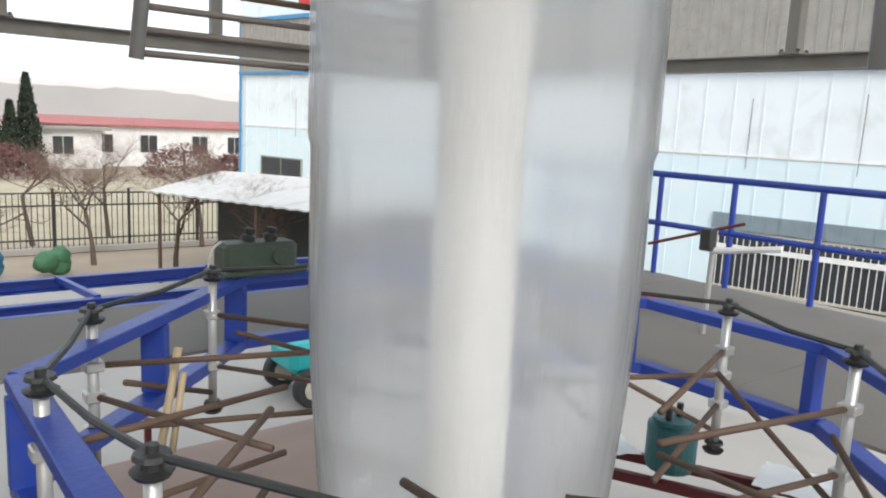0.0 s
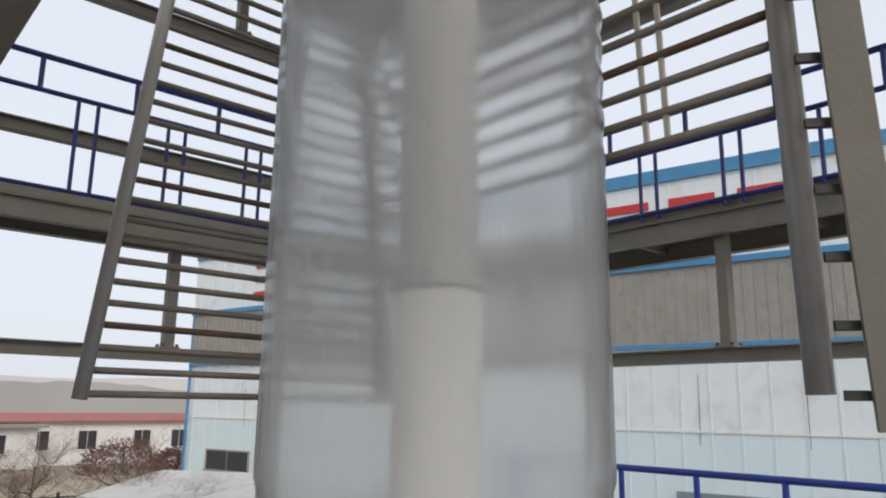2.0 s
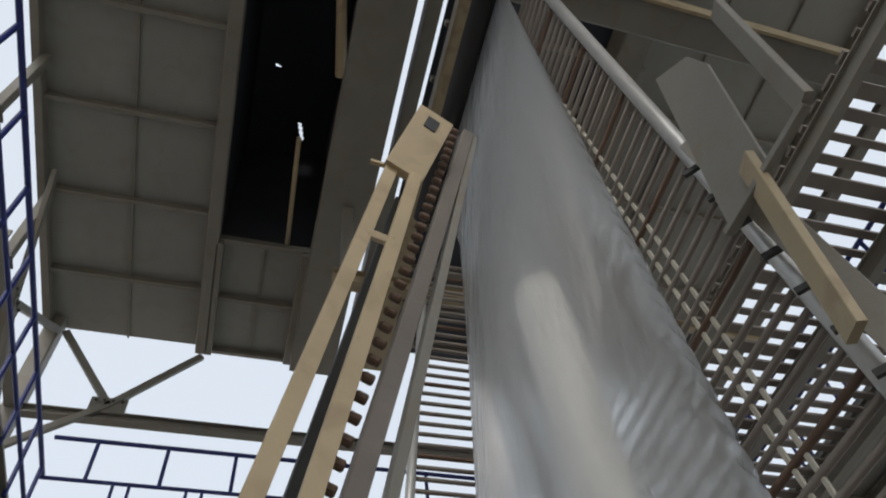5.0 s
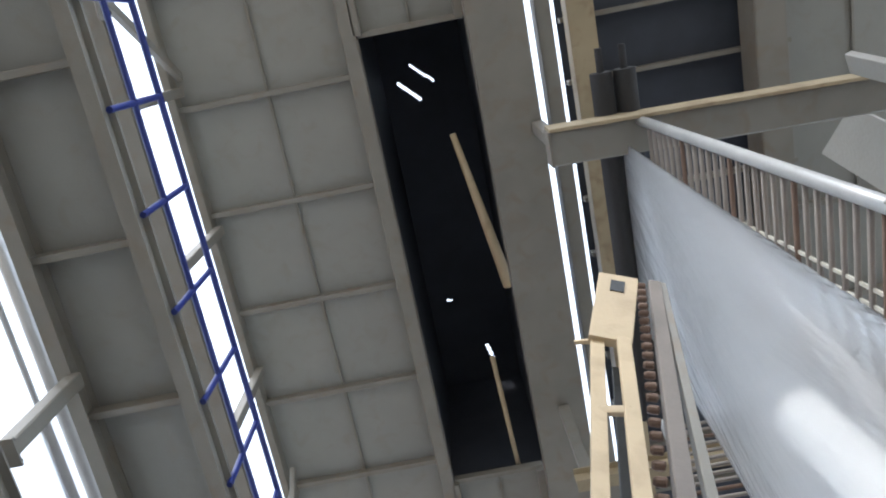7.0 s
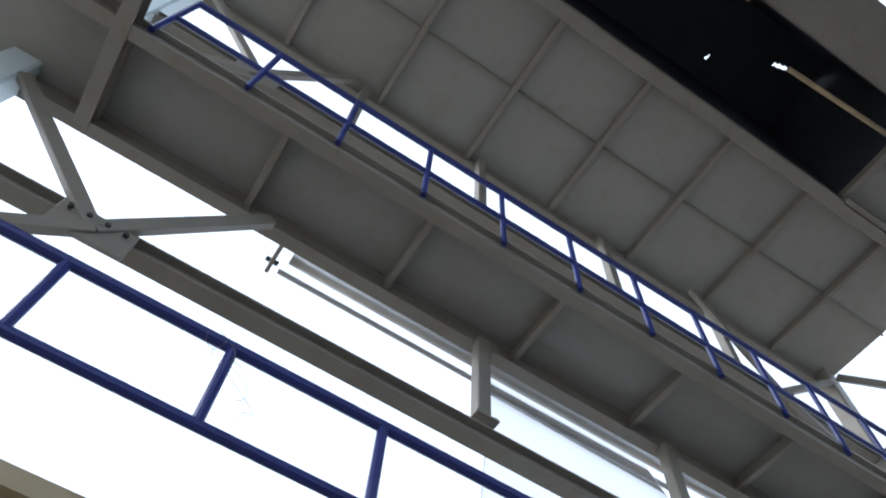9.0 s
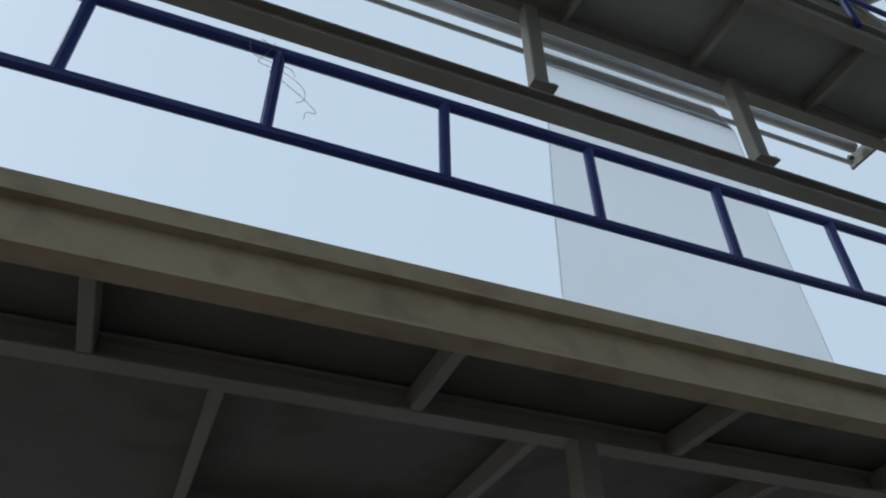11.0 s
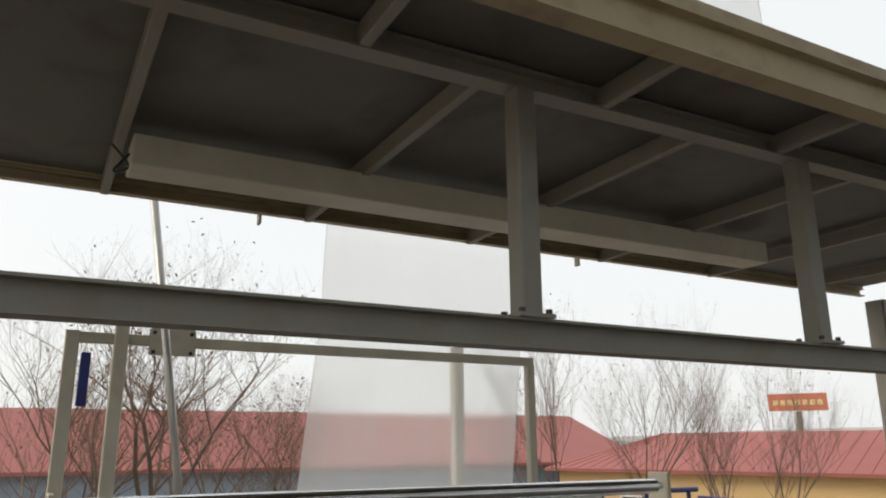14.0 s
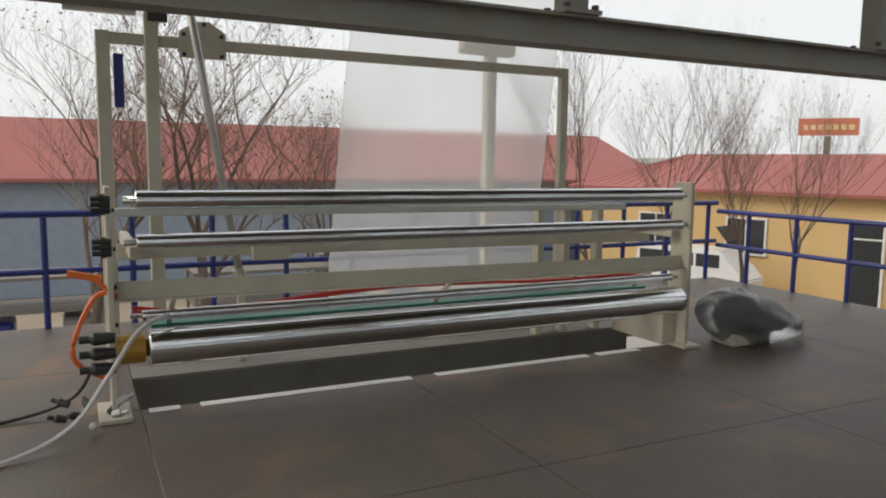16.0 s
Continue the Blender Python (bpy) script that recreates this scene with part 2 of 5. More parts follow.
def tube(points, r, n=7, bm=None):
    """A bent round cable through the points."""
    bm = bm or bmesh.new()
    pts = [Vector(p) for p in points]
    rings = []
    for i, p in enumerate(pts):
        d, s, u = basis(pts[min(i + 1, len(pts) - 1)] - pts[max(i - 1, 0)])
        rings.append([bm.verts.new(p + (s * math.cos(2 * math.pi * k / n) + u * math.sin(2 * math.pi * k / n)) * r) for k in range(n)])
    for a, b in zip(rings, rings[1:]):
        for k in range(n):
            bm.faces.new((a[k], a[(k + 1) % n], b[(k + 1) % n], b[k]))
    bm.faces.new(rings[0][::-1])
    bm.faces.new(rings[-1])
    return bm


def curve_points(pts, n=8):
    """Smooth (Catmull-Rom) points through pts."""
    P = [Vector(p) for p in pts]
    P = [P[0]] + P + [P[-1]]
    out = []
    for i in range(1, len(P) - 2):
        a, b, c, d = P[i - 1:i + 3]
        for k in range(n):
            t = k / n
            out.append(0.5 * (2 * b + (c - a) * t + (2 * a - 5 * b + 4 * c - d) * t * t + (3 * b - a - 3 * c + d) * t ** 3))
    out.append(P[-2])
    return out

# ---- plan of the tower (metres, ground at 0) ----
ZD = 3.42                                   # working deck
XW, XWI, XE, XEI = -2.62, -1.95, 5.6, 5.42  # column line and inner edge, west and east
YN, YNI, YS, YSI = 7.15, 6.78, -1.8, -1.25    # the same, north and south
Z2, Z3, Z4 = 6.27, 9.53, 13.085               # undersides of the upper platforms
CX, CY, RB = 1.5, 2.18, 0.567                           # axis of the bubble

# ---- ground ----
bm = bmesh.new()
N = 40
for i in range(N + 1):
    for j in range(N + 1):
        u, v = (i / N * 2 - 1), (j / N * 2 - 1)
        x, y = 900 * u * abs(u) ** 1.5, 900 * v * abs(v) ** 1.5
        bm.verts.new((x, y, -0.02 + 0.015 * noise.noise((x * 0.2, y * 0.2, 0))))
bm.verts.ensure_lookup_table()
for i in range(N):
    for j in range(N):
        a = i * (N + 1) + j
        bm.faces.new([bm.verts[k] for k in (a, a + N + 1, a + N + 2, a + 1)])
tagged(part("ground", bm, EARTH), "bare dry winter earth stretching to the far hills", "ground", kind="structure")

bm = bmesh.new()
box(bm, (2, 6, 0.0), (40, 30, 0.06))
tagged(part("yard_pavement", bm, CONCRETE), "pale worn concrete yard under the tower", "pavement", kind="structure")


# ---- steel frame ----
def column(x, y, z0, z1, w=0.2, material=GREY):
    t = thing("column", (x, y, z0), "grey painted square steel column of the tower", "column", "tower columns")
    part("shaft", beam((0, 0, 0), (0, 0, z1 - z0), w, w), material, t)
    bm = bmesh.new()
    box(bm, (0, 0, 0.012), (w * 1.8, w * 1.8, 0.024))
    part("base_plate", bm, material, t)
    return t


for x in (XW, XE):
    for y in (YS, YN):
        column(x, y, 0.03, Z4 + 0.2, 0.2, WALLBLUE if (x, y) == (XW, YS) else GREY)
for y in (YS - 0.15, 7.55):
    column(-4.72, y, 0.03, Z2)


def platform(name, x0, x1, y0, y1, z, along, rib_step, stringers=(), material=GREY, label="", ribs_at=None, edge=None, sheet=PANEL, h=0.18, thin_outer=False):
    """Steel walkway: plate on ribs between two long edge beams; z is its underside."""
    t = thing(name, ((x0 + x1) / 2, (y0 + y1) / 2, z), label or "grey painted steel platform with ribs under its plate", "platform", "tower platforms")
    lx, ly = (x1 - x0) / 2, (y1 - y0) / 2
    bm = bmesh.new()
    box(bm, (0, 0, h + 0.03), (2 * lx - 0.02, 2 * ly - 0.02, 0.012))
    part("plate", bm, sheet, t)
    if along == "y":
        ends = [((s * lx, -ly, h / 2), (s * lx, ly, h / 2)) for s in (-1, 1)]
        n = max(1, round(2 * ly / rib_step))
        ribs = [((-lx, -ly + 2 * ly * k / n, h - 0.045), (lx, -ly + 2 * ly * k / n, h - 0.045)) for k in range(n + 1)]
        strs = [((s - (x0 + x1) / 2, -ly, h - 0.05), (s - (x0 + x1) / 2, ly, h - 0.05)) for s in stringers]
    else:
        ends = [((-lx, s * ly, h / 2), (lx, s * ly, h / 2)) for s in (-1, 1)]
        n = max(1, round(2 * lx / rib_step))
        ribs = [((-lx + 2 * lx * k / n, -ly, h - 0.045), (-lx + 2 * lx * k / n, ly, h - 0.045)) for k in range(n + 1)]
        strs = [((-lx, s - (y0 + y1) / 2, h - 0.05), (lx, s - (y0 + y1) / 2, h - 0.05)) for s in stringers]
    if ribs_at:
        ribs = [((u - (x0 + x1) / 2, y - (y0 + y1) / 2, h - 0.045), (v - (x0 + x1) / 2, y - (y0 + y1) / 2, h - 0.045)) for u, v, y in ribs_at]
    for e, (p, q) in enumerate(ends):
        if thin_outer and e == 0:
            up = Vector((0, 0, h / 2 - 0.04))
            part("edge_beam", chan(Vector(p) + up, Vector(q) + up, 0.06, 0.08), edge or material, t)
        else:
            part("edge_beam", ibeam(p, q, 0.1, h), edge or material, t)
        part("kick_plate", beam(Vector(p) + Vector((0, 0, h / 2 + 0.043)), Vector(q) + Vector((0, 0, h / 2 + 0.043)), 0.05, 0.072), edge or material, t)
    for p, q in ribs:
        part("rib", sweep(bmesh.new(), p, q, rect(0.05, 0.1)), material, t)
    for p, q in strs:
        part("stringer", ibeam(p, q, 0.1, 0.1), material, t)
    return t


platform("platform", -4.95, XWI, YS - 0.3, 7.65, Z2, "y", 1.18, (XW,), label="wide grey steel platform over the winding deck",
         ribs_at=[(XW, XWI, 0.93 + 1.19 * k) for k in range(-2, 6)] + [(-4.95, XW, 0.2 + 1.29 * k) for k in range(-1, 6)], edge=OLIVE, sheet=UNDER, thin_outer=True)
platform("platform", XWI, XEI, YNI, YN + 0.15, Z2, "x", 1.5)
platform("platform", XEI + 0.05, XE + 0.7, YS - 0.1, YN + 0.15, Z2, "y", 1.5)
platform("platform", XW - 0.05, XWI, YS - 0.1, YN + 0.15, Z3, "y", 1.04, ribs_at=[(XW - 0.05, XWI, -1.275 + 1.107 * k) for k in range(8)])
platform("platform", XWI, XEI, YNI, YN + 0.15, Z3 - 0.19, "x", 1.2, h=0.45)
platform("platform", XEI + 0.05, XE + 0.7, YS - 0.1, YN + 0.15, Z3, "y", 1.2)
platform("platform", XW - 0.05, 3.0, -2.5, -1.3, Z3 - 0.01, "x", 1.2)


def panel_roof(x0, x1, y0, y1, z, ry, rx):
    """Top platform: flat sheets on a grid of bars."""
    t = thing("top_platform", ((x0 + x1) / 2, (y0 + y1) / 2, z), "grey painted sheet steel top platform on a grid of bars", "platform", "tower platforms")
    lx, ly = (x1 - x0) / 2, (y1 - y0) / 2
    bm = bmesh.new()
    box(bm, (0, 0, 0.16), (2 * lx, 2 * ly, 0.012))
    part("plate", bm, PANEL, t)
    for k in range(ry + 1):
        y = -ly + (1.169 * k if ry == 7 else 2 * ly * k / ry)
        part("rib", beam((-lx, y, 0.1), (lx, y, 0.1), 0.06, 0.1), GREY, t)
    for k in range(1, rx):
        x = -lx + 2 * lx * k / rx
        part("thin_rib", beam((x, -ly, 0.135), (x, ly, 0.135), 0.025, 0.04), GREY, t)
    for s in (-1, 1):
        part("edge_beam", beam((s * lx, -ly, 0.08), (s * lx, ly, 0.08), 0.16 if s > 0 else 0.09, 0.2), GREY, t)
    return t


panel_roof(-2.71, -0.76, -1.951, 7.25, Z4, 7, 2)
panel_roof(-0.67, 0.42, 5.4, 7.25, Z4, 2, 2)
panel_roof(-0.67, 0.42, -1.951, 0.0, Z4, 1, 2)
panel_roof(3.6, 6.1, -1.951, 7.25, Z4, 7, 3)


def hanger(x, y, z0, z1):
    """Short square post hung under a platform, bolted to the bar below."""
    t = thing("hanger_post", (x, y, z0), "short grey square post bolted to the bar below", "post", "hanger posts")
    part("shaft", beam((0, 0, 0.012), (0, 0, z1 - z0), 0.1, 0.1), GREY, t)
    bm = bmesh.new()
    box(bm, (0, 0, 0.008), (0.17, 0.17, 0.016))
    part("foot_plate", bm, GREY, t)
    for sx in (-1, 1):
        for sy in (-1, 1):
            part("bolt", lathe((sx * 0.065, sy * 0.065, 0.016), (0, 0, 1), [(0, 0.014), (0.02, 0.014)], 6), DARK, t)


def girt(p, q, material=GREY):
    t = thing("girt_bar", p, "long grey steel bar between the tower columns", "bar", "girt bars")
    part("bar", ibeam((0, 0, 0), Vector(q) - Vector(p), 0.12, 0.12), material, t)


for z in (Z2 - 0.98, Z3 - 0.98, 11.66):
    girt((XW, YS, z), (XW, YN, z))
    girt((XW, YN, z), (XE, YN, z))
    girt((XE, YS, z), (XE, YN, z))
for y in (1.68, 3.5, 5.3):
    hanger(XW, y, Z2 - 0.92, Z2 + 0.08)
for y in (1.737, 3.446, 5.15):
    hanger(XW, y, Z3 - 0.86, Z3 + 0.02)
for y in (0.2, 1.72, 3.45, 5.1):
    hanger(XW, y, 11.72, Z4 + 0.05)
for x in (0.82, 2.55, 4.2):
    hanger(x, YN, Z2 - 0.92, Z2 + 0.08)
    hanger(x + 0.5, YN, Z3 - 0.86, Z3 + 0.02)
for y in (0.9, 3.27, 5.6):
    hanger(XE, y, Z2 - 0.92, Z2 + 0.08)


def guard_rail(p, q, z, top, mid, step, material=NAVY, low=False, r=0.022, first=0.0, base=False):
    """Rail between p and q (x, y): top and middle tube with short uprights."""
    p, q = Vector((*p, z)), Vector((*q, z))
    t = thing("guard_rail", p, "navy blue painted tubular guard rail", "railing", "guard rails")
    d = q - p
    L = d.length
    d.normalize()
    up = Vector((0, 0, 1))
    part("top_rail", rod(up * top, d * L + up * top, r * 1.15), material, t)
    part("middle_rail", rod(up * mid, d * L + up * mid, r), material, t)
    k = first
    while k <= L + 1e-3:
        part("upright", rod(d * k + up * (0 if base else mid), d * k + up * top, r), material, t)
        if low:
            for s in (-0.08, 0.08):
                if 0 < k + step / 2 + s < L:
                    part("lower_upright", rod(d * (k + step / 2 + s), d * (k + step / 2 + s) + up * mid, r * 0.8), material, t)
        k += step
    if low:
        part("bottom_rail", rod(up * 0.06, d * L + up * 0.06, r), material, t)
    return t


guard_rail((-1.855, -1.141), (-1.855, YNI), Z2 + 0.25, 0.764, 0.35, 0.637)
guard_rail((-1.9, -1.17), (-1.9, YNI), Z3 + 0.1, 0.88, 0.4, 0.652, base=True)
guard_rail((XWI, YNI + 0.04), (XEI, YNI + 0.04), Z2 + 0.23, 1.18, 0.88, 0.78, low=True)
girt((XWI, YNI + 0.3, Z2 + 0.85), (XEI, YNI + 0.3, Z2 + 0.85))
guard_rail((XWI, YNI + 0.04), (XEI, YNI + 0.04), Z3 + 0.4, 1.1, 0.57, 0.73, low=True, first=0.45)
guard_rail((XEI - 0.02, YSI), (XEI - 0.02, YNI), Z2 + 0.2, 0.92, 0.62, 0.78, low=True)
guard_rail((XEI - 0.02, YSI), (XEI - 0.02, YNI), Z3 + 0.23, 1.0, 0.55, 0.78, low=True)


def brace(plate, ends, n, label="bolted grey steel wind brace with a gusset plate"):
    """Gusset plate with flat arms; n is the plate's normal axis."""
    t = thing("wind_brace", plate, label, "brace", "wind braces")
    bm = bmesh.new()
    s = (0.02, 0.42, 0.24) if n == "x" else (0.42, 0.02, 0.24)
    box(bm, (0, 0, 0), s, 0.006)
    part("gusset_plate", bm, GREY, t)
    for e in ends:
        part("arm", beam((0, 0, 0), Vector(e) - Vector(plate), 0.06, 0.09), GREY, t)
    for k in range(4):
        o = (0.02, -0.15 + 0.1 * k, 0.05) if n == "x" else (-0.15 + 0.1 * k, -0.02, 0.05)
        part("bolt", lathe(o, (1, 0, 0) if n == "x" else (0, -1, 0), [(0, 0.016), (0.02, 0.016)], 6), DARK, t)


brace((-2.505, -0.723, 8.4), [(XW + 0.08, -1.68, Z3 - 0.05), (XW + 0.08, 0.02, Z3 - 0.1), (XW + 0.08, YS, Z3 - 2.05)], "x")
brace((-1.62, 7.1, 11.82), [(-2.45, 7.1, 13.0), (-0.72, 7.1, 12.85), (-2.62, 7.1, 11.0)], "y")
brace((-1.45, YN - 0.2, Z3 - 0.9), [(-2.5, YN - 0.2, Z3), (-0.5, YN - 0.2, Z3), (-2.5, YN - 0.2, Z3 - 1.6)], "y")
brace((-2.54, -0.72, 11.62), [(-2.54, -1.7, 13.05), (-2.54, 0.05, 13.05), (-2.54, YS, 10.6)], "x")
brace((-2.54, 5.6, 11.7), [(-2.54, YN, 13.05), (-2.54, 4.75, 13.05), (-2.54, YN, 10.6)], "x")
brace((XW + 0.08, 5.9, Z3 - 0.9), [(XW + 0.08, YN, Z3 - 0.05), (XW + 0.08, 4.9, Z3 - 0.05)], "x")

# housing over the slot in the top platform; its inner shade is near-black colour
t = thing("haul_off_housing", (-0.11, 2.7, Z4 + 0.2), "sheet metal housing in near-black shade colour with a few light slits", "housing")
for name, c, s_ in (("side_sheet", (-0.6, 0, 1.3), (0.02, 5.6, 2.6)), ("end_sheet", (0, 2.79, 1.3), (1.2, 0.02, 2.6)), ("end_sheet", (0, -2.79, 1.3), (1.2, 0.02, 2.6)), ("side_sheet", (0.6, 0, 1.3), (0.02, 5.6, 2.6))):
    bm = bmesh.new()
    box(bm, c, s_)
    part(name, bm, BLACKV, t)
SLITS = [((-0.18, -2.18), (0.12, -1.91), 0.03), ((-0.39, -1.97), (-0.1, -1.68), 0.03), ((0.15, 2.2), (0.22, 2.48), 0.045), ((-0.32, 1.35), (-0.25, 1.38), 0.03)]


def in_slit(x, y):
    for (x0, y0), (x1, y1), w_ in SLITS:
        L = math.hypot(x1 - x0, y1 - y0)
        u = ((x - x0) * (x1 - x0) + (y - y0) * (y1 - y0)) / L
        v = ((x - x0) * (y1 - y0) - (y - y0) * (x1 - x0)) / L
        if 0 <= u <= L and abs(v) < w_ / 2:
            return True
    return False


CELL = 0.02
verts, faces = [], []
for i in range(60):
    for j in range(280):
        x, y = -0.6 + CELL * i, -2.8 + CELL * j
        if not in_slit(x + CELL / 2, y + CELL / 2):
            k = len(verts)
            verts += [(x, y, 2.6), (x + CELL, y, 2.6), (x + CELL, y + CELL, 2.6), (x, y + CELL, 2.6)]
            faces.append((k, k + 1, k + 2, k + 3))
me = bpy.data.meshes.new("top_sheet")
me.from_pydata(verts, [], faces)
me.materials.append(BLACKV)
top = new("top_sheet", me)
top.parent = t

# ---- deck ----
t = thing("deck", (0, 0, ZD), "brown worn steel plate deck with open joints", "deck", kind="structure")
XS = [-6.9, -5.4, -4.45, -2.9, -1.4]
YP = [-3.2, -1.4, 0.22, 1.8, 3.5, 5.2, 7.0]


def plate(x0, x1, y0, y1, material=DECK):
    bm = bmesh.new()
    box(bm, ((x0 + x1) / 2, (y0 + y1) / 2, -0.01), (x1 - x0 - 0.005, y1 - y0 - 0.005, 0.02), 0.002)
    part("deck_plate", bm, material, t)


for x0, x1 in zip(XS, XS[1:]):
    for y0, y1 in zip(YP, YP[1:]):
        if x0 == -5.4 and 0.2 < y0 < 3.6 or (x0 == -5.4 and y0 == 3.5):
            continue
        plate(x0, x1, y0, y1)
plate(-5.4, -4.45, 4.15, 5.2)
for y0, y1 in ((0.22, 2.2), (2.2, 4.15)):
    plate(-5.4, -5.1, y0, y1, DECKLIT)
# added dark wall hiding the lit ground, in place of the shade below deck
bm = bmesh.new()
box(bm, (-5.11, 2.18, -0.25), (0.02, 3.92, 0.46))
part("recess_shade_wall", bm, UNDER, t)
for y0, y1 in ((0.26, 0.42), (0.53, 1.82), (1.99, 3.2), (3.28, 3.66)):
    bm = bmesh.new()
    box(bm, (-4.41, (y0 + y1) / 2, 0.003), (0.07, y1 - y0, 0.004))
    part("painted_strip", bm, FRAMEWHITE, t)
for x0 in (-1.4, 0.1, 1.6, 3.1):
    plate(x0, x0 + 1.5, -3.2, -1.4)
HX0, HX1, HY0, HY1 = 0.14, 3.18, 0.3, 4.1      # the opening round the bubble
for y0, y1 in ((-1.4, 0.3), (0.3, 2.2), (2.2, 4.1)):
    plate(-1.4, HX0, y0, y1)
    plate(HX1, 4.45, y0, y1, DECKLIT)
    plate(4.45, 5.72, y0, y1, DECKLIT)
plate(4.6, 5.72, -3.2, -1.4, DECKLIT)
plate(HX0, 1.65, -1.4, HY0)
plate(1.65, HX1, -1.4, HY0)
for x0, x1 in ((-1.4, 0.14), (0.14, 1.6), (1.6, 3.18), (3.18, 4.45), (4.45, 5.72)):
    plate(x0, x1, HY1, 5.24, DECKLIT)
for p, q in (((-6.9, -3.2), (-6.9, 7.0)), ((-5.6, -3.2), (-5.6, 7)), ((-2.9, -3.2), (-2.9, 7.0)), ((-1.42, -3.2), (-1.42, 6.4)), ((4.45, -3.2), (4.45, 5.2)), ((5.66, -3.2), (5.66, 6.4))):
    part("joist", ibeam((*p, -0.13), (*q, -0.13), 0.1, 0.2), GREY if p[0] == -5.6 else BLUE, t)
for y in (6.34, 5.56, 5.26):
    part("edge_channel", chan((-1.4, y, -0.05), (5.6, y, -0.05), 0.07, 0.1), BLUE, t)
for x in (-0.2, 1.1, 2.25, 3.5):
    part("tie", beam((x, 5.58, -0.01), (x - 0.1, 6.33, -0.01), 0.04, 0.05), BLUE, t)
for x, y in ((-6.8, -3.1), (-6.8, 6.9), (-4.9, 6.9), (-1.5, -3.1), (5.66, -3.1), (5.66, 6.3), (-1.42, 6.3)):
    part("leg", beam((x, y, -ZD + 0.03), (x, y, -0.23), 0.14, 0.14), BLUE, t)

guard_rail((5.68, 6.2), (5.68, -2.3), ZD, 0.92, 0.47, 0.736, BLUE, base=True, r=0.026, first=0.318)
guard_rail((-6.85, -3.15), (-6.85, 6.95), ZD, 0.92, 0.46, 0.645, NAVY, base=True, r=0.026, first=0.29)
guard_rail((-6.85, 6.98), (-1.5, 6.98), ZD, 0.82, 0.41, 0.64, NAVY, base=True, r=0.026, first=0.47)

# ---- ring frame standing round the deck opening ----
RC = (1.66, 2.2)
RING = [(1.46, -0.55), (1.46, 0.4), (0.4, 1.85), (-0.2, 1.85), (-1.45, 0.7), (-1.45, -0.55), (-0.4, -1.85), (0.4, -1.85)]


def ring_pt(k, z=0.0):
    x, y = RING[k % 8]
    return Vector((x, y, z))


t = thing("ring_frame", (*RC, ZD), "blue painted octagonal steel frame round the film bubble", "frame")
for k in range(8):
    part("top_beam", beam(ring_pt(k, 0.385), ring_pt(k + 1, 0.385), 0.09, 0.05), BLUE, t)
    part("bottom_beam", beam(ring_pt(k, 0.03), ring_pt(k + 1, 0.03), 0.09, 0.06), BLUE, t)
    d = ring_pt(k + 1) - ring_pt(k)
    for s_ in ((0.04, 0.52) if k % 2 else (0.06,)):
        p = ring_pt(k).lerp(ring_pt(k + 1), s_)
        part("post", beam((p.x, p.y, 0.06), (p.x, p.y, 0.36), 0.11, 0.05, up=d), BLUE, t)

# ---- film bubble ----
def ellipse_a(b, per):
    lo, hi = b, per / 4
    for _ in range(40):
        a = (lo + hi) / 2
        p = math.pi * (3 * (a + b) - math.sqrt((3 * a + b) * (a + 3 * b)))
        lo, hi = (a, hi) if p < per else (lo, a)
    return a


NIP = 11.5
bm = bmesh.new()
rings, NR, NS = [], 300, 96
for i in range(NR + 1):
    z = 1.25 + (NIP - 1.25) * i / NR
    if z < 4.6:
        s = min(1, max(0, (z - 1.9) / 2.4))
        r = 0.3 + (RB - 0.3) * (s * s * (3 - 2 * s)) ** 0.5
        a = b = r
    else:
        s = max(0, (z - 6.2) / (NIP - 6.2))
        b = RB * (1 - s ** 1.15) + 0.01
        a = ellipse_a(b, 2 * math.pi * RB)
    row = []
    for k in range(NS):
        w = 2 * math.pi * k / NS
        x, y = b * math.cos(w), a * math.sin(w)
        edge = max(0, math.cos(w + 0.62) - 0.72) / 0.28
        rip = min(1, max(0, (z - 5.4) / 0.9)) * edge ** 0.6 * 0.022 * math.sin(2 * math.pi * (z + 0.04 * math.sin(4 * z)) / 0.14)
        soft = 0.012 * noise.noise((x * 2.2, y * 2.2, z * 0.6))
        g = 1 + rip + soft
        row.append(bm.verts.new((x * g, y * g, z)))
    rings.append(row)
for u, v in zip(rings, rings[1:]):
    for k in range(NS):
        bm.faces.new((u[k], u[(k + 1) % NS], v[(k + 1) % NS], v[k]))
bubble = thing("film_bubble", (CX, CY, 0), "inflated milky clear polythene film bubble rising from the die", "plastic film")
part("film", bm, FILM, bubble, smooth=True)

pipe = thing("inner_pipe", (CX, CY, 0.9), "pale inner air pipe standing inside the film bubble", "pipe")
part("lower_pipe", lathe((0, 0, 0), (0, 0, 1), [(0, 0.145), (4.36, 0.148)], 28), PALEPIPE, pipe, smooth=True)
part("flange", lathe((0, 0, 4.34), (0, 0, 1), [(0, 0.15), (0.0, 0.165), (0.025, 0.17), (0.035, 0.15)], 28), PIPE, pipe)
part("upper_pipe", lathe((0, 0, 4.36), (0, 0, 1), [(0, 0.135), (3.1, 0.13), (3.12, 0.11)], 28), PALEPIPE, pipe, smooth=True)

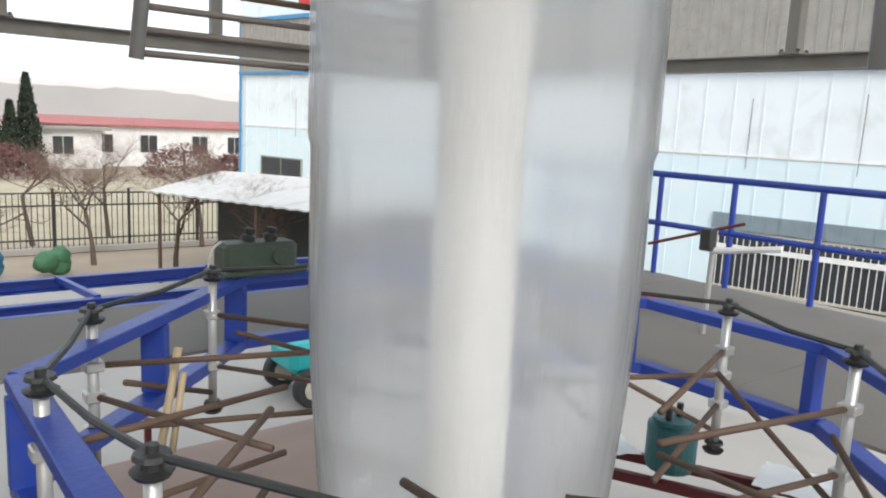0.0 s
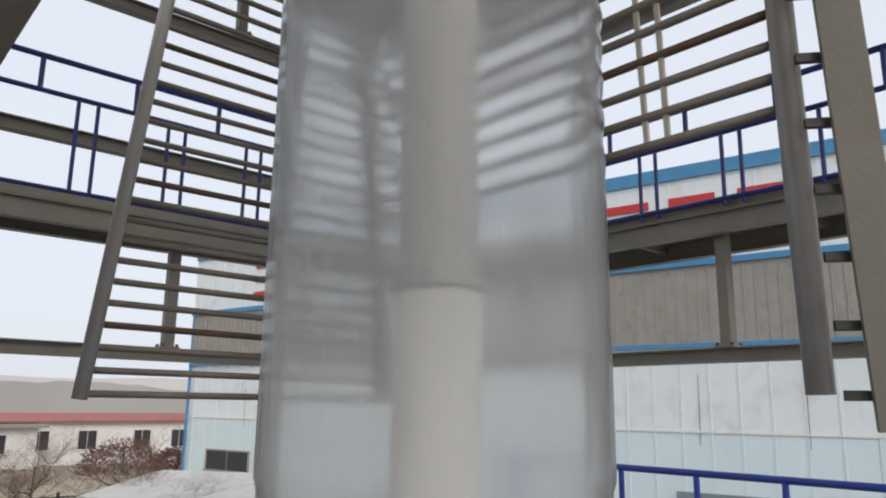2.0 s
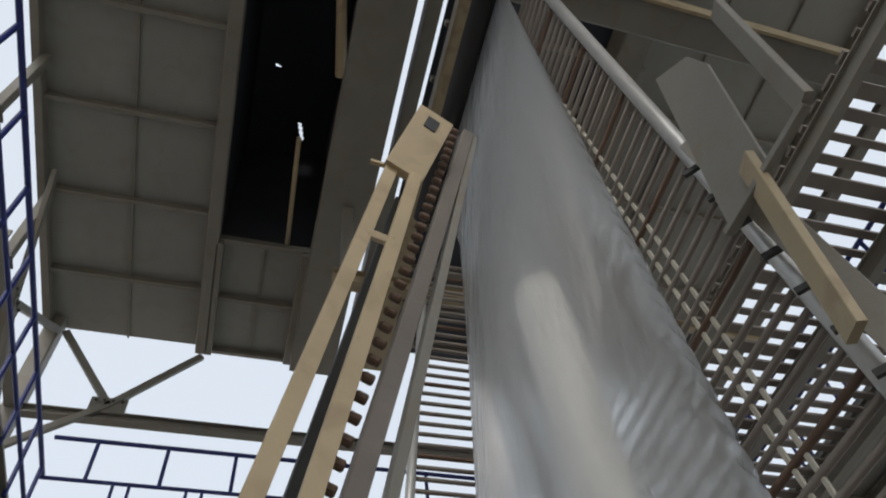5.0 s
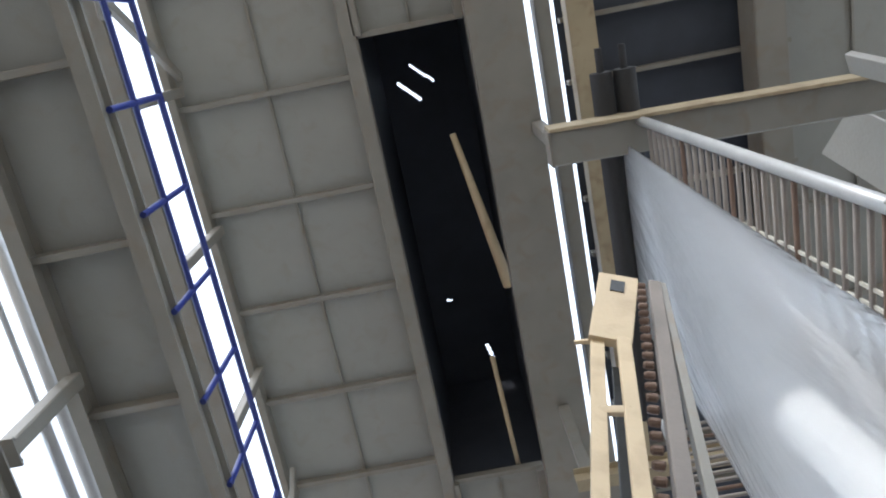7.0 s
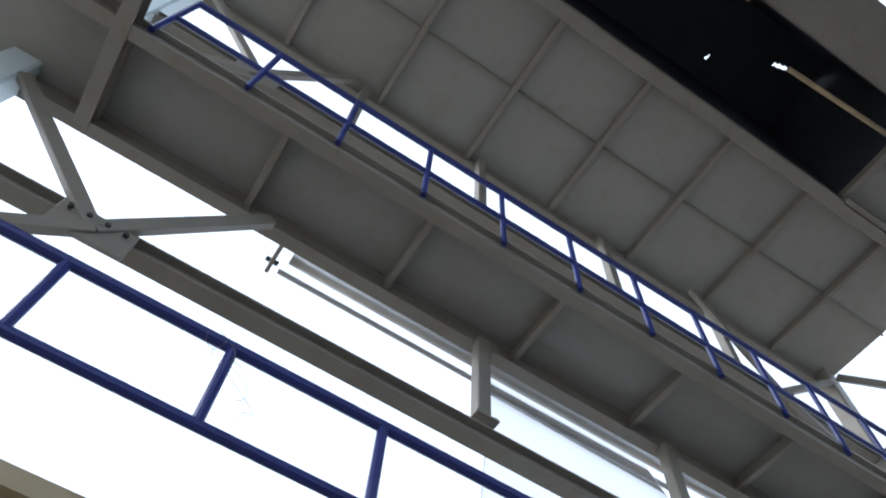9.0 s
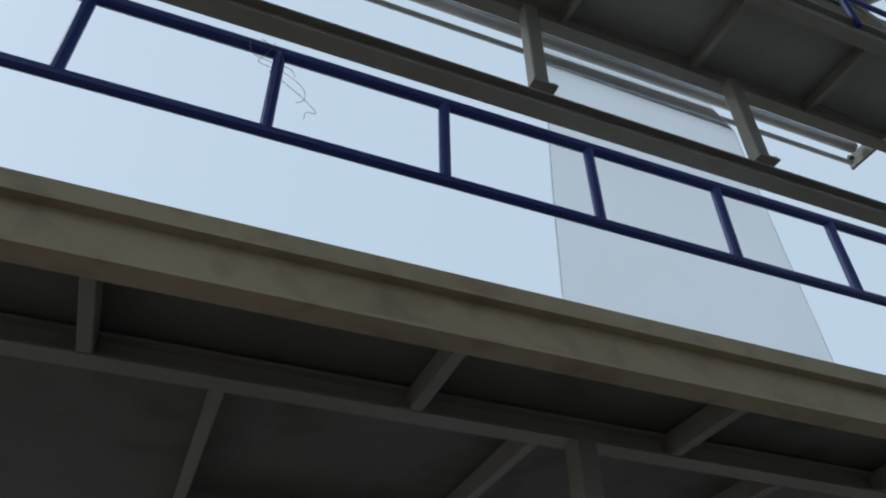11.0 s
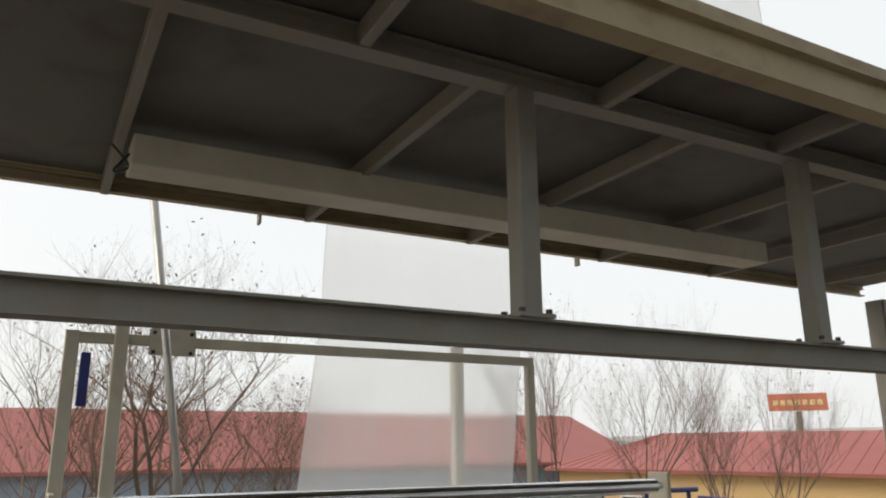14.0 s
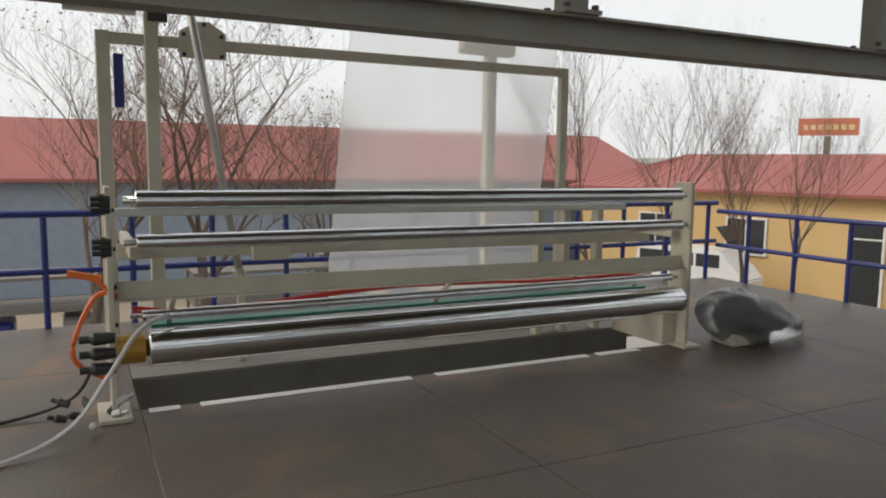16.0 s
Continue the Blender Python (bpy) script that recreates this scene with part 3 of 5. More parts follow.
t = thing("hatch_pole", (0.1, 1.2, Z4 + 0.22), "sand painted pole across the slot of the top platform", "pole")
part("shaft", rod((0, 0, 0), (0.32, 1.85, 0), 0.035, 12, r2=0.07), SAND, t, smooth=True)
part("shaft", rod((-0.03, 2.7, 0), (0.06, 4.7, 0), 0.03, 12), SAND, t, smooth=True)
t = thing("die_head", (CX, CY, 0.03), "dark round extrusion die with an air ring", "machine")
part("body", lathe((0, 0, 0), (0, 0, 1), [(0, 0.45), (0.8, 0.45), (0.85, 0.4), (1.1, 0.36)], 32), DARK, t)
part("air_ring", lathe((0, 0, 1.0), (0, 0, 1), [(0, 0.55), (0.16, 0.58), (0.2, 0.34)], 32), PIPE, t)

# ---- collapsing boards and haul-off frame ----
def slat_board(name, a0, b0, a1, b1, step, r, rail_r, label, mids=(), z_first=0.0, n_max=90):
    """Slatted board: rails from a0 to a1 and from b0 to b1, round slats between them."""
    a0, b0, a1, b1 = (Vector(v) for v in (a0, b0, a1, b1))
    t = thing(name, a0, label, "slatted board", "collapsing boards")
    o = a0.copy()
    part("rail", rod(a0 - o, a1 - o, rail_r, 14), PIPE, t, smooth=True)
    part("rail", rod(b0 - o, b1 - o, rail_r, 14), PIPE, t, smooth=True)
    L = (a1 - a0).length
    n = min(n_max, int((L - z_first) / step))
    for k in range(n):
        s = (z_first + step * k) / L
        wob = 0.004 * math.sin(k * 12.9898)
        p, q = a0.lerp(a1, s) - o, b0.lerp(b1, s) - o
        part("slat", rod(p + Vector((0, 0, wob)), q - Vector((0, 0, wob)), r, 8), RUST if k % 7 == 3 else PIPE_DULL, t, smooth=True)
    for m in mids:
        for e in (-0.02, 0.02):
            p, q = a0.lerp(b0, m + e) - o, a1.lerp(b1, m + e) - o
            s = z_first / L
            part("mid_bar", beam(p.lerp(q, s), q, 0.014, 0.02), CREAM, t)
    return t


PIPE_DULL = mat("dull_slat_paint", (0.2, 0.175, 0.15), 0.55, metal=0.2, vary=0.25, scale=5)

slat_board("collapsing_board", (0.62, 3.0, 4.86), (2.38, 3.0, 4.86), (1.12, 2.92, 9.7), (1.9, 2.92, 9.7), 0.078, 0.0125, 0.026,
           "slatted side board of round steel bars leaning on the bubble", (0.43,), 0.02, 64)
slat_board("collapsing_board", (2.14, 1.2, 4.9), (2.14, 3.3, 4.9), (1.62, 1.1, 11.3), (1.62, 3.4, 11.3), 0.105, 0.017, 0.042,
           "tall slatted main board of steel pipes with thick side rails", (0.22,), 0.88)

# flat column beside the main board's rail, with a plate and brackets
t = thing("board_upright", (2.2, 1.46, 4.92), "grey flat steel upright with brackets and a plate", "upright")
FOOT, TOPU = Vector((0.02, -0.44, -0.12)), Vector((-0.46, -0.46, 3.1))
part("flat_bar", beam(FOOT, TOPU, 0.12, 0.03, up=(0.87, 0.5, 0)), GREY, t)
for k in range(16):
    p = FOOT.lerp(TOPU, 0.03 + 0.062 * k)
    part("bracket", beam(p + Vector((-0.05, 0.12, 0)), p + Vector((0.06, -0.02, 0)), 0.02, 0.03), DARK, t)
bm = bmesh.new()
q = [Vector(v) for v in ((-0.48, -0.53, 3.62), (-0.48, -0.72, 3.42), (-0.48, -0.76, 3.22), (-0.48, -0.64, 2.47), (-0.48, -0.35, 2.49))]
fc = bm.faces.new([bm.verts.new(v) for v in q])
ex = bmesh.ops.extrude_face_region(bm, geom=[fc])
bmesh.ops.translate(bm, vec=(0.015, 0, 0), verts=[v for v in ex["geom"] if isinstance(v, bmesh.types.BMVert)])
part("plate", bm, GREY, t)
for a, b, w_ in (((-0.5, -0.97, 3.3), (-0.5, -0.9, 2.45), 0.09), ((-0.5, -0.9, 2.45), (-0.5, -0.35, 2.49), 0.03), ((-0.5, -0.6, 2.6), (-0.49, -0.49, 1.75), 0.1)):
    part("strut", beam(a, b, w_, 0.035, up=(1, -0.3, 0)), OLIVE if w_ > 0.09 else GREY, t)

# beams under the top platform
def y_beam(x, z, w, h, y0, y1, material, name="haul_off_beam", label="grey steel beam of the haul-off frame"):
    t = thing(name, (x, y0, z), label, "beam", "haul-off beams")
    part("web", ibeam((0, 0, 0), (0, y1 - y0, 0), w, h), material, t)
    part("cover_plate", beam((-w / 2 - 0.006, 0, 0), (-w / 2 - 0.006, y1 - y0, 0), 0.012, h * 0.96), material, t)
    return t


y_beam(0.72, Z4 - 0.2, 0.56, 0.4, -1.7, 7.0, GREY)
y_beam(1.2, Z4 - 0.1, 0.14, 0.3, -1.7, 7.0, GREY)
y_beam(1.58, Z4 - 0.05, 0.26, 0.26, -1.7, 7.0, OLIVE, label="sand coloured steel beam of the haul-off frame")
y_beam(3.4, Z4 - 0.1, 0.3, 0.4, -1.7, 7.0, GREY)
t = thing("cross_beam", (0.87, 1.2, 11.4), "grey steel cross beam with a sand painted front flange", "beam")
part("web", beam((0, 0, 0), (4.5, 0.12, 0), 0.3, 0.2), GREY, t)
part("front_flange", beam((-0.01, -0.165, -0.03), (4.5, -0.045, -0.03), 0.03, 0.26), OLIVE, t)
part("end_plate", beam((-0.012, -0.15, 0), (-0.012, 0.15, 0), 0.02, 0.24), GREY, t)
t = thing("cross_beam", (0.62, 4.4, 11.32), "sand painted steel cross beam under the top platform", "beam")
part("web", ibeam((0, 0, 0), (5.0, 0.0, 0), 0.13, 0.2), OLIVE, t)

# nip rollers
for x, y in ((0.95, 1.2), (0.75, 4.4)):
    t = thing("hanger_post", (x, y, 11.42), "short grey post carrying the cross beam", "post", "hanger posts")
    part("shaft", beam((0, 0, 0), (0, 0, Z4 - 11.85), 0.12, 0.12), GREY, t)
for dx in (-0.1, 0.1):
    t = thing("nip_roller", (CX + dx, CY, NIP + 0.05), "dark rubber nip roller closing the film", "roller", "nip rollers")
    part("roll", lathe((0, -1.7, 0), (0, 1, 0), [(0, 0.03), (0.2, 0.03), (0.2, 0.095), (3.2, 0.095), (3.2, 0.03), (3.55, 0.03)], 24), RUBBER, t, smooth=False)
# sheet added to hide the sky here, the ceiling's shade put into its colour
t = thing("dark_ceiling", (1.6, 2.5, Z4 + 0.25), "near-black sheet added for the shaded ceiling over the nip rollers", "cover")
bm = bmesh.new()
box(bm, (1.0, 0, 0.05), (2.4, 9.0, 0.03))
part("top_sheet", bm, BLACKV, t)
for k in range(14):
    bm = bmesh.new()
    box(bm, (1.0, -4.2 + 0.65 * k, -0.06), (2.38, 0.05, 0.12))
    part("joist", bm, GREY, t)

# swung side guide: beams with a beige arm frame above
t = thing("side_guide", (0, 0, 5.6), "grey steel channels of the swung side guide", "guide")
LOW = [(-0.1, 2.95, 0.32), (-0.04, 2.95, 0.26), (0.02, 2.8, 0.12), (0.09, 2.75, 0.06)]
HIGH = [(0.04, 1.68, 0.8), (0.1, 1.66, 0.76), (0.18, 1.67, 0.7), (0.27, 1.68, 0.66)]
for k, (a, b) in enumerate(zip(LOW, HIGH)):
    a, b = Vector(a), Vector(b)
    part("channel", chan(a, b + (b - a) * (0.12 if k > 2 else 0.0), 0.085, 0.1 if k % 2 else 0.07), GREY, t)
for k in range(5):
    u = 0.12 + 0.2 * k
    part("spacer", beam(Vector(LOW[0]).lerp(Vector(HIGH[0]), u), Vector(LOW[2]).lerp(Vector(HIGH[2]), u), 0.035, 0.025), GREY, t)

part("end_plate", beam((0.05, 1.645, 0.7), (0.28, 1.65, 0.64), 0.03, 0.08), DARK, t)

t = thing("swing_frame", (0, 0, 6.4), "beige painted steel arm frame with a slotted end box", "frame")
TL, TR, BL, BR = Vector((0.095, 1.585, -0.08)), Vector((0.235, 1.59, -0.11)), Vector((0.53, 1.55, 1.92)), Vector((0.64, 1.545, 1.86))
VW = Vector((0.15, -1.0, -0.55)).normalized()
part("arm_bar", beam(TL, BL, 0.062, 0.03, up=VW), SAND, t)
part("arm_bar", beam(TR, BR, 0.062, 0.03, up=VW), SAND, t)
part("end_bar", beam(TL + (TL - TR) * 0.16, TR + (TR - TL) * 0.16, 0.075, 0.034, up=VW), SAND, t)
BK = Vector((0.02, 0.16, 0))
part("inner_rail", beam(TL.lerp(TR, 0.45) + BK, BL.lerp(BR, 0.45) + BK, 0.05, 0.03, up=VW), DARK, t)
part("tie_bar", beam(TL.lerp(BL, 0.7), TR.lerp(BR, 0.7), 0.035, 0.03, up=VW), SAND, t)
m0, m1 = BL.lerp(BR, 0.5), Vector((0.75, 1.44, 2.35))
part("end_box", beam(m0 - (m1 - m0) * 0.04, m1, 0.2, 0.05, up=VW), SAND, t)
mm = m0.lerp(m1, 0.72) + VW * 0.028
# slot isn't cut: a dark plate carries the shade of the hole
part("slot", beam(mm, m0.lerp(m1, 0.9) + VW * 0.028, 0.07, 0.006, up=VW), DARK, t)
part("pin", beam(m0 + (TL - TR) * 1.15, m0, 0.02, 0.02), SAND, t)
R0, R1 = Vector((0.18, 1.63, -0.35)), Vector((0.92, 1.6, 2.7))
RD = Vector((0.1, 0.05, 0))
part("stub_rail", beam(R0 + RD, R1 + RD, 0.07, 0.05, up=VW), PIPE_DULL, t)
part("stub_rail", beam(R0 + RD * 2.2, R1 + RD * 1.4, 0.04, 0.05, up=VW), GREY, t)
for k in range(34):
    p = R0.lerp(R1, k / 34)
    part("roller_stub", lathe(p, (0.8, 0.1, -0.3), [(0, 0.012), (0.012, 0.019), (0.045, 0.019), (0.05, 0.012)], 10), RUST, t)

t = thing("torn_film", (0, 0, 5.6), "torn strip of clear film hanging from the frame", "plastic film")
bm = bmesh.new()
grid = []
for j in range(14):
    c = Vector((-0.07, 1.9, 0.85)).lerp(Vector((-0.06, 2.6, 0.42)), j / 13)
    wd_ = 0.02 + 0.045 * math.sin(0.4 + j * 0.19) * (1 + 0.35 * noise.noise((j * 0.9, 0, 0)))
    grid.append([bm.verts.new(c + Vector(((i - 3) / 3 * wd_ + 0.012 * noise.noise((i, j * 0.7, 4)), 0.03 * noise.noise((i * 0.8, j * 0.8, 9)), 0.02 * noise.noise((i * 0.9, j * 0.9, 2)) - 0.05))) for i in range(7)])
for a, b in zip(grid, grid[1:]):
    for i in range(6):
        bm.faces.new((a[i], a[i + 1], b[i + 1], b[i]))
part("strip", bm, SHEET, t, smooth=True)

# slatted floor of the east walkway
t = thing("walkway_grating", (4.4, 2.6, Z3 + 0.05), "open slatted steel walkway floor seen from below", "grating")
for k in range(46):
    bm = bmesh.new()
    box(bm, (0, -3.3 + 0.17 * k, 0), (2.1, 0.085 + 0.03 * math.sin(k * 7.7), 0.03))
    part("slat", bm, PIPE_DULL, t)
for x in (-1.0, 0.0, 1.0):
    part("bearer", ibeam((x, -3.6, -0.12), (x, 4.7, -0.12), 0.08, 0.16), GREY, t)

# ---- guide roller outside the west walkway, and the flat film ----
t = thing("guide_roller", (-2.98, 0.13, 9.88), "long grey guide roller on end brackets", "roller", "guide rollers")
part("roll", rod((0, 0.16, 0), (0, 5.05, 0), 0.05, 16), PIPE, t, smooth=True)
part("tie_rod", rod((-0.1, 0.12, -0.08), (-0.1, 5.1, -0.08), 0.022, 10), PIPE, t)
for y in (0.05, 5.15):
    bm = bmesh.new()
    box(bm, (0.0, y, -0.03), (0.3, 0.03, 0.14), 0.004)
    part("bracket", bm, GREY, t)
    part("bolt", rod((-0.1, y - 0.05, 0.0), (-0.1, y + 0.05, 0.0), 0.02, 8), DARK, t)
copy_thing(t, pose(-2.98, 0.15, 12.5))

FY0, FY1 = 1.86, 3.66
bm = bmesh.new()
path = [(-2.98, 9.94), (-3.02, 9.92), (-3.035, 9.86), (-2.9, 9.4), (-2.88, 8.7), (-2.84, 7.6), (-2.82, 6.85), (-2.9, 6.74), (-4.0, 6.7), (-5.35, 6.66), (-5.52, 6.58), (-5.56, 6.3), (-5.56, 5.4), (-5.58, 4.6), (-5.6, 3.9), (-5.62, 3.3), (-5.5, 3.0), (-5.0, 2.8), (-4.2, 2.75)]
dense = []
for a, b in zip(path, path[1:]):
    n = max(1, int(math.hypot(a[0] - b[0], a[1] - b[1]) / 0.12))
    dense += [(a[0] + (b[0] - a[0]) * k / n, a[1] + (b[1] - a[1]) * k / n) for k in range(n)]
dense.append(path[-1])


def drift(z):
    """The web wanders south on its way down to the winder."""
    return 0.1 * min(1.8, max(0, 5.8 - z))


def edge0(z):
    """The web's southern edge drifts outwards towards the upper roller."""
    return FY0 - 0.03 + 0.21 * min(1, max(0, (z - 7.3) / 2.6)) - drift(z)


rows = []
for i, (x, z) in enumerate(dense):
    row = []
    for k in range(15):
        y = edge0(z) + (FY1 - drift(z) - edge0(z)) * k / 14 + 0.008 * math.sin(z * 2.1)
        row.append(bm.verts.new((x + (0.006 if i > 8 else 0.0) * noise.noise((y * 2.5, z * 0.5, 3.0)), y, z)))
    rows.append(row)
for a, b in zip(rows, rows[1:]):
    for k in range(14):
        bm.faces.new((a[k], a[k + 1], b[k + 1], b[k]))
web_film = thing("film_web", (0, 0, 0), "wide flat web of milky clear film running down to the winder", "plastic film")
part("sheet", bm, SHEET, web_film, smooth=True)
for side in (0, 1):
    part("edge_fold", tube([(x, (FY1 - drift(z) if side else edge0(z)) + 0.008 * math.sin(z * 2.1), z) for x, z in dense], 0.004, 5), SHEET, web_film)
for x, z in ((-2.86, 6.79), (-5.44, 6.6)):
    t = thing("guide_roller", (x, 1.3, z), "grey idler roller under the film on the platform", "roller", "guide rollers")
    part("roll", rod((0, 0, 0), (0, 2.9, 0), 0.05, 14), PIPE, t, smooth=True)
    for y in (-0.02, 2.92):
        part("bracket", beam((0, y, -0.16), (0, y, 0.04), 0.06, 0.02), GREY, t)

# ---- winder ----
WX = -4.4
w = thing("winder", (WX, 0, ZD), "cream steel winder frame with polished chrome rollers", "winding machine")
for y, h in ((0.09, 1.22), (4.06, 1.24)):
    bm = bmesh.new()
    box(bm, (-0.03, y, h / 2), (0.2, 0.03, h), 0.004)
    sp = part("side_plate", bm, CREAM, w)
    for k in range(5):
        part("bolt", lathe((0.04, y + 0.015, 0.3 + 0.2 * k), (0, 1, 0), [(0, 0.012), (0.015, 0.012)], 6), DARK, sp)
    bm = bmesh.new()
    box(bm, (-0.03, y, 0.012), (0.34, 0.16, 0.024), 0.003)
    part("foot", bm, CREAM, w)
bm = bmesh.new()
box(bm, (-0.35, 4.02, 0.16), (0.6, 0.18, 0.32), 0.006)
part("gear_cover", bm, CREAM, w)
ROLLS = []
for z, r, x, y0, y1 in ((1.15, 0.05, 0.05, 0.16, 4.0), (0.93, 0.042, 0.05, 0.16, 4.02), (0.38, 0.1, 0.1, 0.2, 3.98), (0.53, 0.03, 0.0, 0.18, 4.0)):
    e = thing("roller_axis", (x, (y0 + y1) / 2, z))
    e.parent = w
    h = (y1 - y0) / 2
    bm = lathe((0, -h, 0), (0, 1, 0), [(0, r * 0.45), (0.06, r * 0.45), (0.06, r * 0.97), (0.07, r), (2 * h - 0.07, r), (2 * h - 0.06, r * 0.97), (2 * h - 0.06, r * 0.45), (2 * h, r * 0.45)], 32)
    ob = part("chrome_roller", bm, CHROME, w, "polished chrome roller", smooth=False)
    for p in ob.data.polygons:
        p.use_smooth = abs(p.normal.y) < 0.5
    ob.location = e.location
    bpy.data.objects.remove(e)
    ROLLS.append((ob, r))
part("angle_bar", sweep(bmesh.new(), (0.02, 0.1, 0.67), (0.02, 4.05, 0.64), [(-0.035, -0.05), (0.035, -0.05), (0.035, -0.044), (-0.029, -0.044), (-0.029, 0.05), (-0.035, 0.05)]), CREAM, w)
part("back_bar", beam((-0.45, 0.15, 0.83), (-0.45, 4.1, 0.8), 0.05, 0.09), CREAM, w)
bm = bmesh.new()
box(bm, (-0.4, 1.03, 0.83), (0.05, 0.24, 0.16), 0.005)
part("sensor_plate", bm, CREAM, w)
part("back_bar", beam((-0.7, 0.1, 1.04), (-0.7, 4.05, 1.02), 0.06, 0.05), PIPE, w)
for y in (0.22, 4.0):
    part("slide_rail", beam((-0.05, y, 0.86), (-1.05, y, 0.86), 0.05, 0.07), CREAM, w)
for y in (3.25, 3.5, 3.83):
    part("back_post", beam((-0.76, y, 0.0), (-0.76, y, 1.08), 0.09, 0.06), CREAM, w)
part("bearing", lathe((0.1, 0.11, 0.38), (0, 1, 0), [(0, 0.075), (0.13, 0.075)], 20), mat("brass_collar", (0.45, 0.26, 0.05), 0.4, metal=0.6), w, "brass coloured roller collar")
for z in (1.13, 0.91):
    for k in range(3):
        part("adjust_knob", lathe((0.05, 0.1, z - 0.03 + 0.03 * k), (0, -1, 0), [(0, 0.026), (0.05, 0.026), (0.05, 0.014), (0.09, 0.014)], 10), DARK, w)
for dz in (0.28, 0.36, 0.44):
    part("valve", lathe((0.06, 0.1, dz), (0, -1, 0), [(0, 0.03), (0.1, 0.035), (0.12, 0.02), (0.17, 0.02)], 10), DARK, w)

# post frame behind the winder
t = thing("sensor_frame", (-5.52, 0, ZD), "cream square tube frame with a sensor plate", "frame")
part("post", beam((0, 0.14, 0), (0, 0.14, 2.17), 0.085, 0.085), CREAM, t)
part("post", beam((0.02, 0.43, 0), (0.02, 0.43, 2.3), 0.085, 0.085), CREAM, t)
part("post", beam((0, 3.7, 0), (0, 3.7, 2.1), 0.07, 0.07), CREAM, t)
part("cross_bar", beam((0, 0.1, 2.13), (0, 3.73, 2.13), 0.06, 0.07), CREAM, t)
bm = bmesh.new()
pts = [(0.6, 2.03), (0.9, 2.03), (0.9, 2.2), (0.8, 2.27), (0.72, 2.27), (0.6, 2.2)]
f = bm.faces.new([bm.verts.new((0.06, y, z)) for y, z in pts])
r = bmesh.ops.extrude_face_region(bm, geom=[f])
bmesh.ops.translate(bm, vec=(-0.02, 0, 0), verts=[v for v in r["geom"] if isinstance(v, bmesh.types.BMVert)])
part("hex_plate", bm, CREAM, t)
for y, z in ((0.63, 2.05), (0.87, 2.05), (0.63, 2.18), (0.87, 2.18), (0.76, 2.25)):
    part("bolt", lathe((0.06, y, z), (1, 0, 0), [(0, 0.014), (0.02, 0.014)], 6), DARK, t)
part("post", beam((-0.25, 3.13, 0), (-0.25, 3.13, 2.25), 0.09, 0.09), CREAM, t)
bm = bmesh.new()
box(bm, (-0.25, 3.1, 2.33), (0.1, 0.52, 0.14), 0.02)
part("head_plate", bm, CREAM, t)
part("cylinder", rod((0.05, -0.08, 2.34), (0.05, 0.34, 2.34), 0.07, 18), PIPE, t, "grey cylinder on the post head")
bm = bmesh.new()
box(bm, (0.06, 0.47, 2.31), (0.06, 0.12, 0.13), 0.005)
part("clamp", bm, DARK, t)
bm = bmesh.new()
box(bm, (0.02, 0.23, 1.86), (0.04, 0.06, 0.34), 0.005)
part("control_box", bm, NAVY, t)
t = thing("slanted_pole", (-5.3, 0.94, ZD + 0.55), "slim bright metal pole leaning beside the frame", "pole")
part("shaft", rod((0, 0, 0), (0.06, -0.42, 2.5), 0.026, 12), PIPE, t, smooth=True)
part("foot_clamp", rod((0, 0.02, -0.02), (0, -0.02, 0.08), 0.04, 10), CREAM, t)
part("standing_post", beam((0.0, 0.0, -0.55), (0, 0, 0.0), 0.05, 0.05), CREAM, t)

# hoses, cables and the wrapped motor
RED_HOSE = mat("red_hose", (0.5, 0.04, 0.03), 0.4)
GREEN_HOSE = mat("green_sheet", (0.03, 0.2, 0.15), 0.45)
t = thing("air_hoses", (WX - 0.1, 0.2, ZD), "red air hoses lying along the winder frame", "hose")
part("hose", tube(curve_points([(0, 0, 0.56), (0.02, 0.5, 0.5), (0, 1.0, 0.55), (-0.02, 1.8, 0.58), (0, 2.7, 0.55), (0.0, 3.7, 0.57)]), 0.011), RED_HOSE, t)
part("hose", tube(curve_points([(0.03, 0, 0.54), (0.0, 0.6, 0.53), (0, 1.3, 0.58), (-0.02, 2.3, 0.56), (0, 3.6, 0.54)]), 0.009), RED_HOSE, t)
part("hose", tube(curve_points([(0.06, -0.15, 0.2), (0.1, -0.3, 0.35), (0.06, -0.2, 0.62), (0.03, -0.1, 0.66)]), 0.014), ORANGE, t)
t = thing("edge_tray", (WX - 0.32, 2.1, ZD + 0.42), "dark green painted tray behind the rollers", "tray")
bm = bmesh.new()
box(bm, (0, 0, 0), (0.2, 3.6, 0.025), 0.004)
part("tray", bm, GREEN_HOSE, t)
for y in (-1.7, 0.0, 1.7):
    part("bracket", beam((0, y, -0.02), (0.31, y, 0.19), 0.03, 0.02), CREAM, t)
t = thing("lever", (WX, 0.02, ZD + 0.74), "orange plastic hand lever on the frame", "lever")
part("grip", beam((0, -0.13, 0.04), (0, 0.03, 0.0), 0.03, 0.035), ORANGE, t)
part("arm", rod((0, 0.0, 0.0), (0, 0.1, -0.1), 0.012), ORANGE, t)
t = thing("cable", (WX + 0.2, 0, ZD), "pale cable hanging from the winder onto the deck", "cable")
part("cord", tube(curve_points([(-0.1, 0.36, 0.55), (0.05, 0.2, 0.5), (0.12, 0.05, 0.3), (0.2, -0.12, 0.1), (0.32, -0.4, 0.015), (0.5, -0.9, 0.012), (0.9, -1.8, 0.012)]), 0.012), CABLE, t)
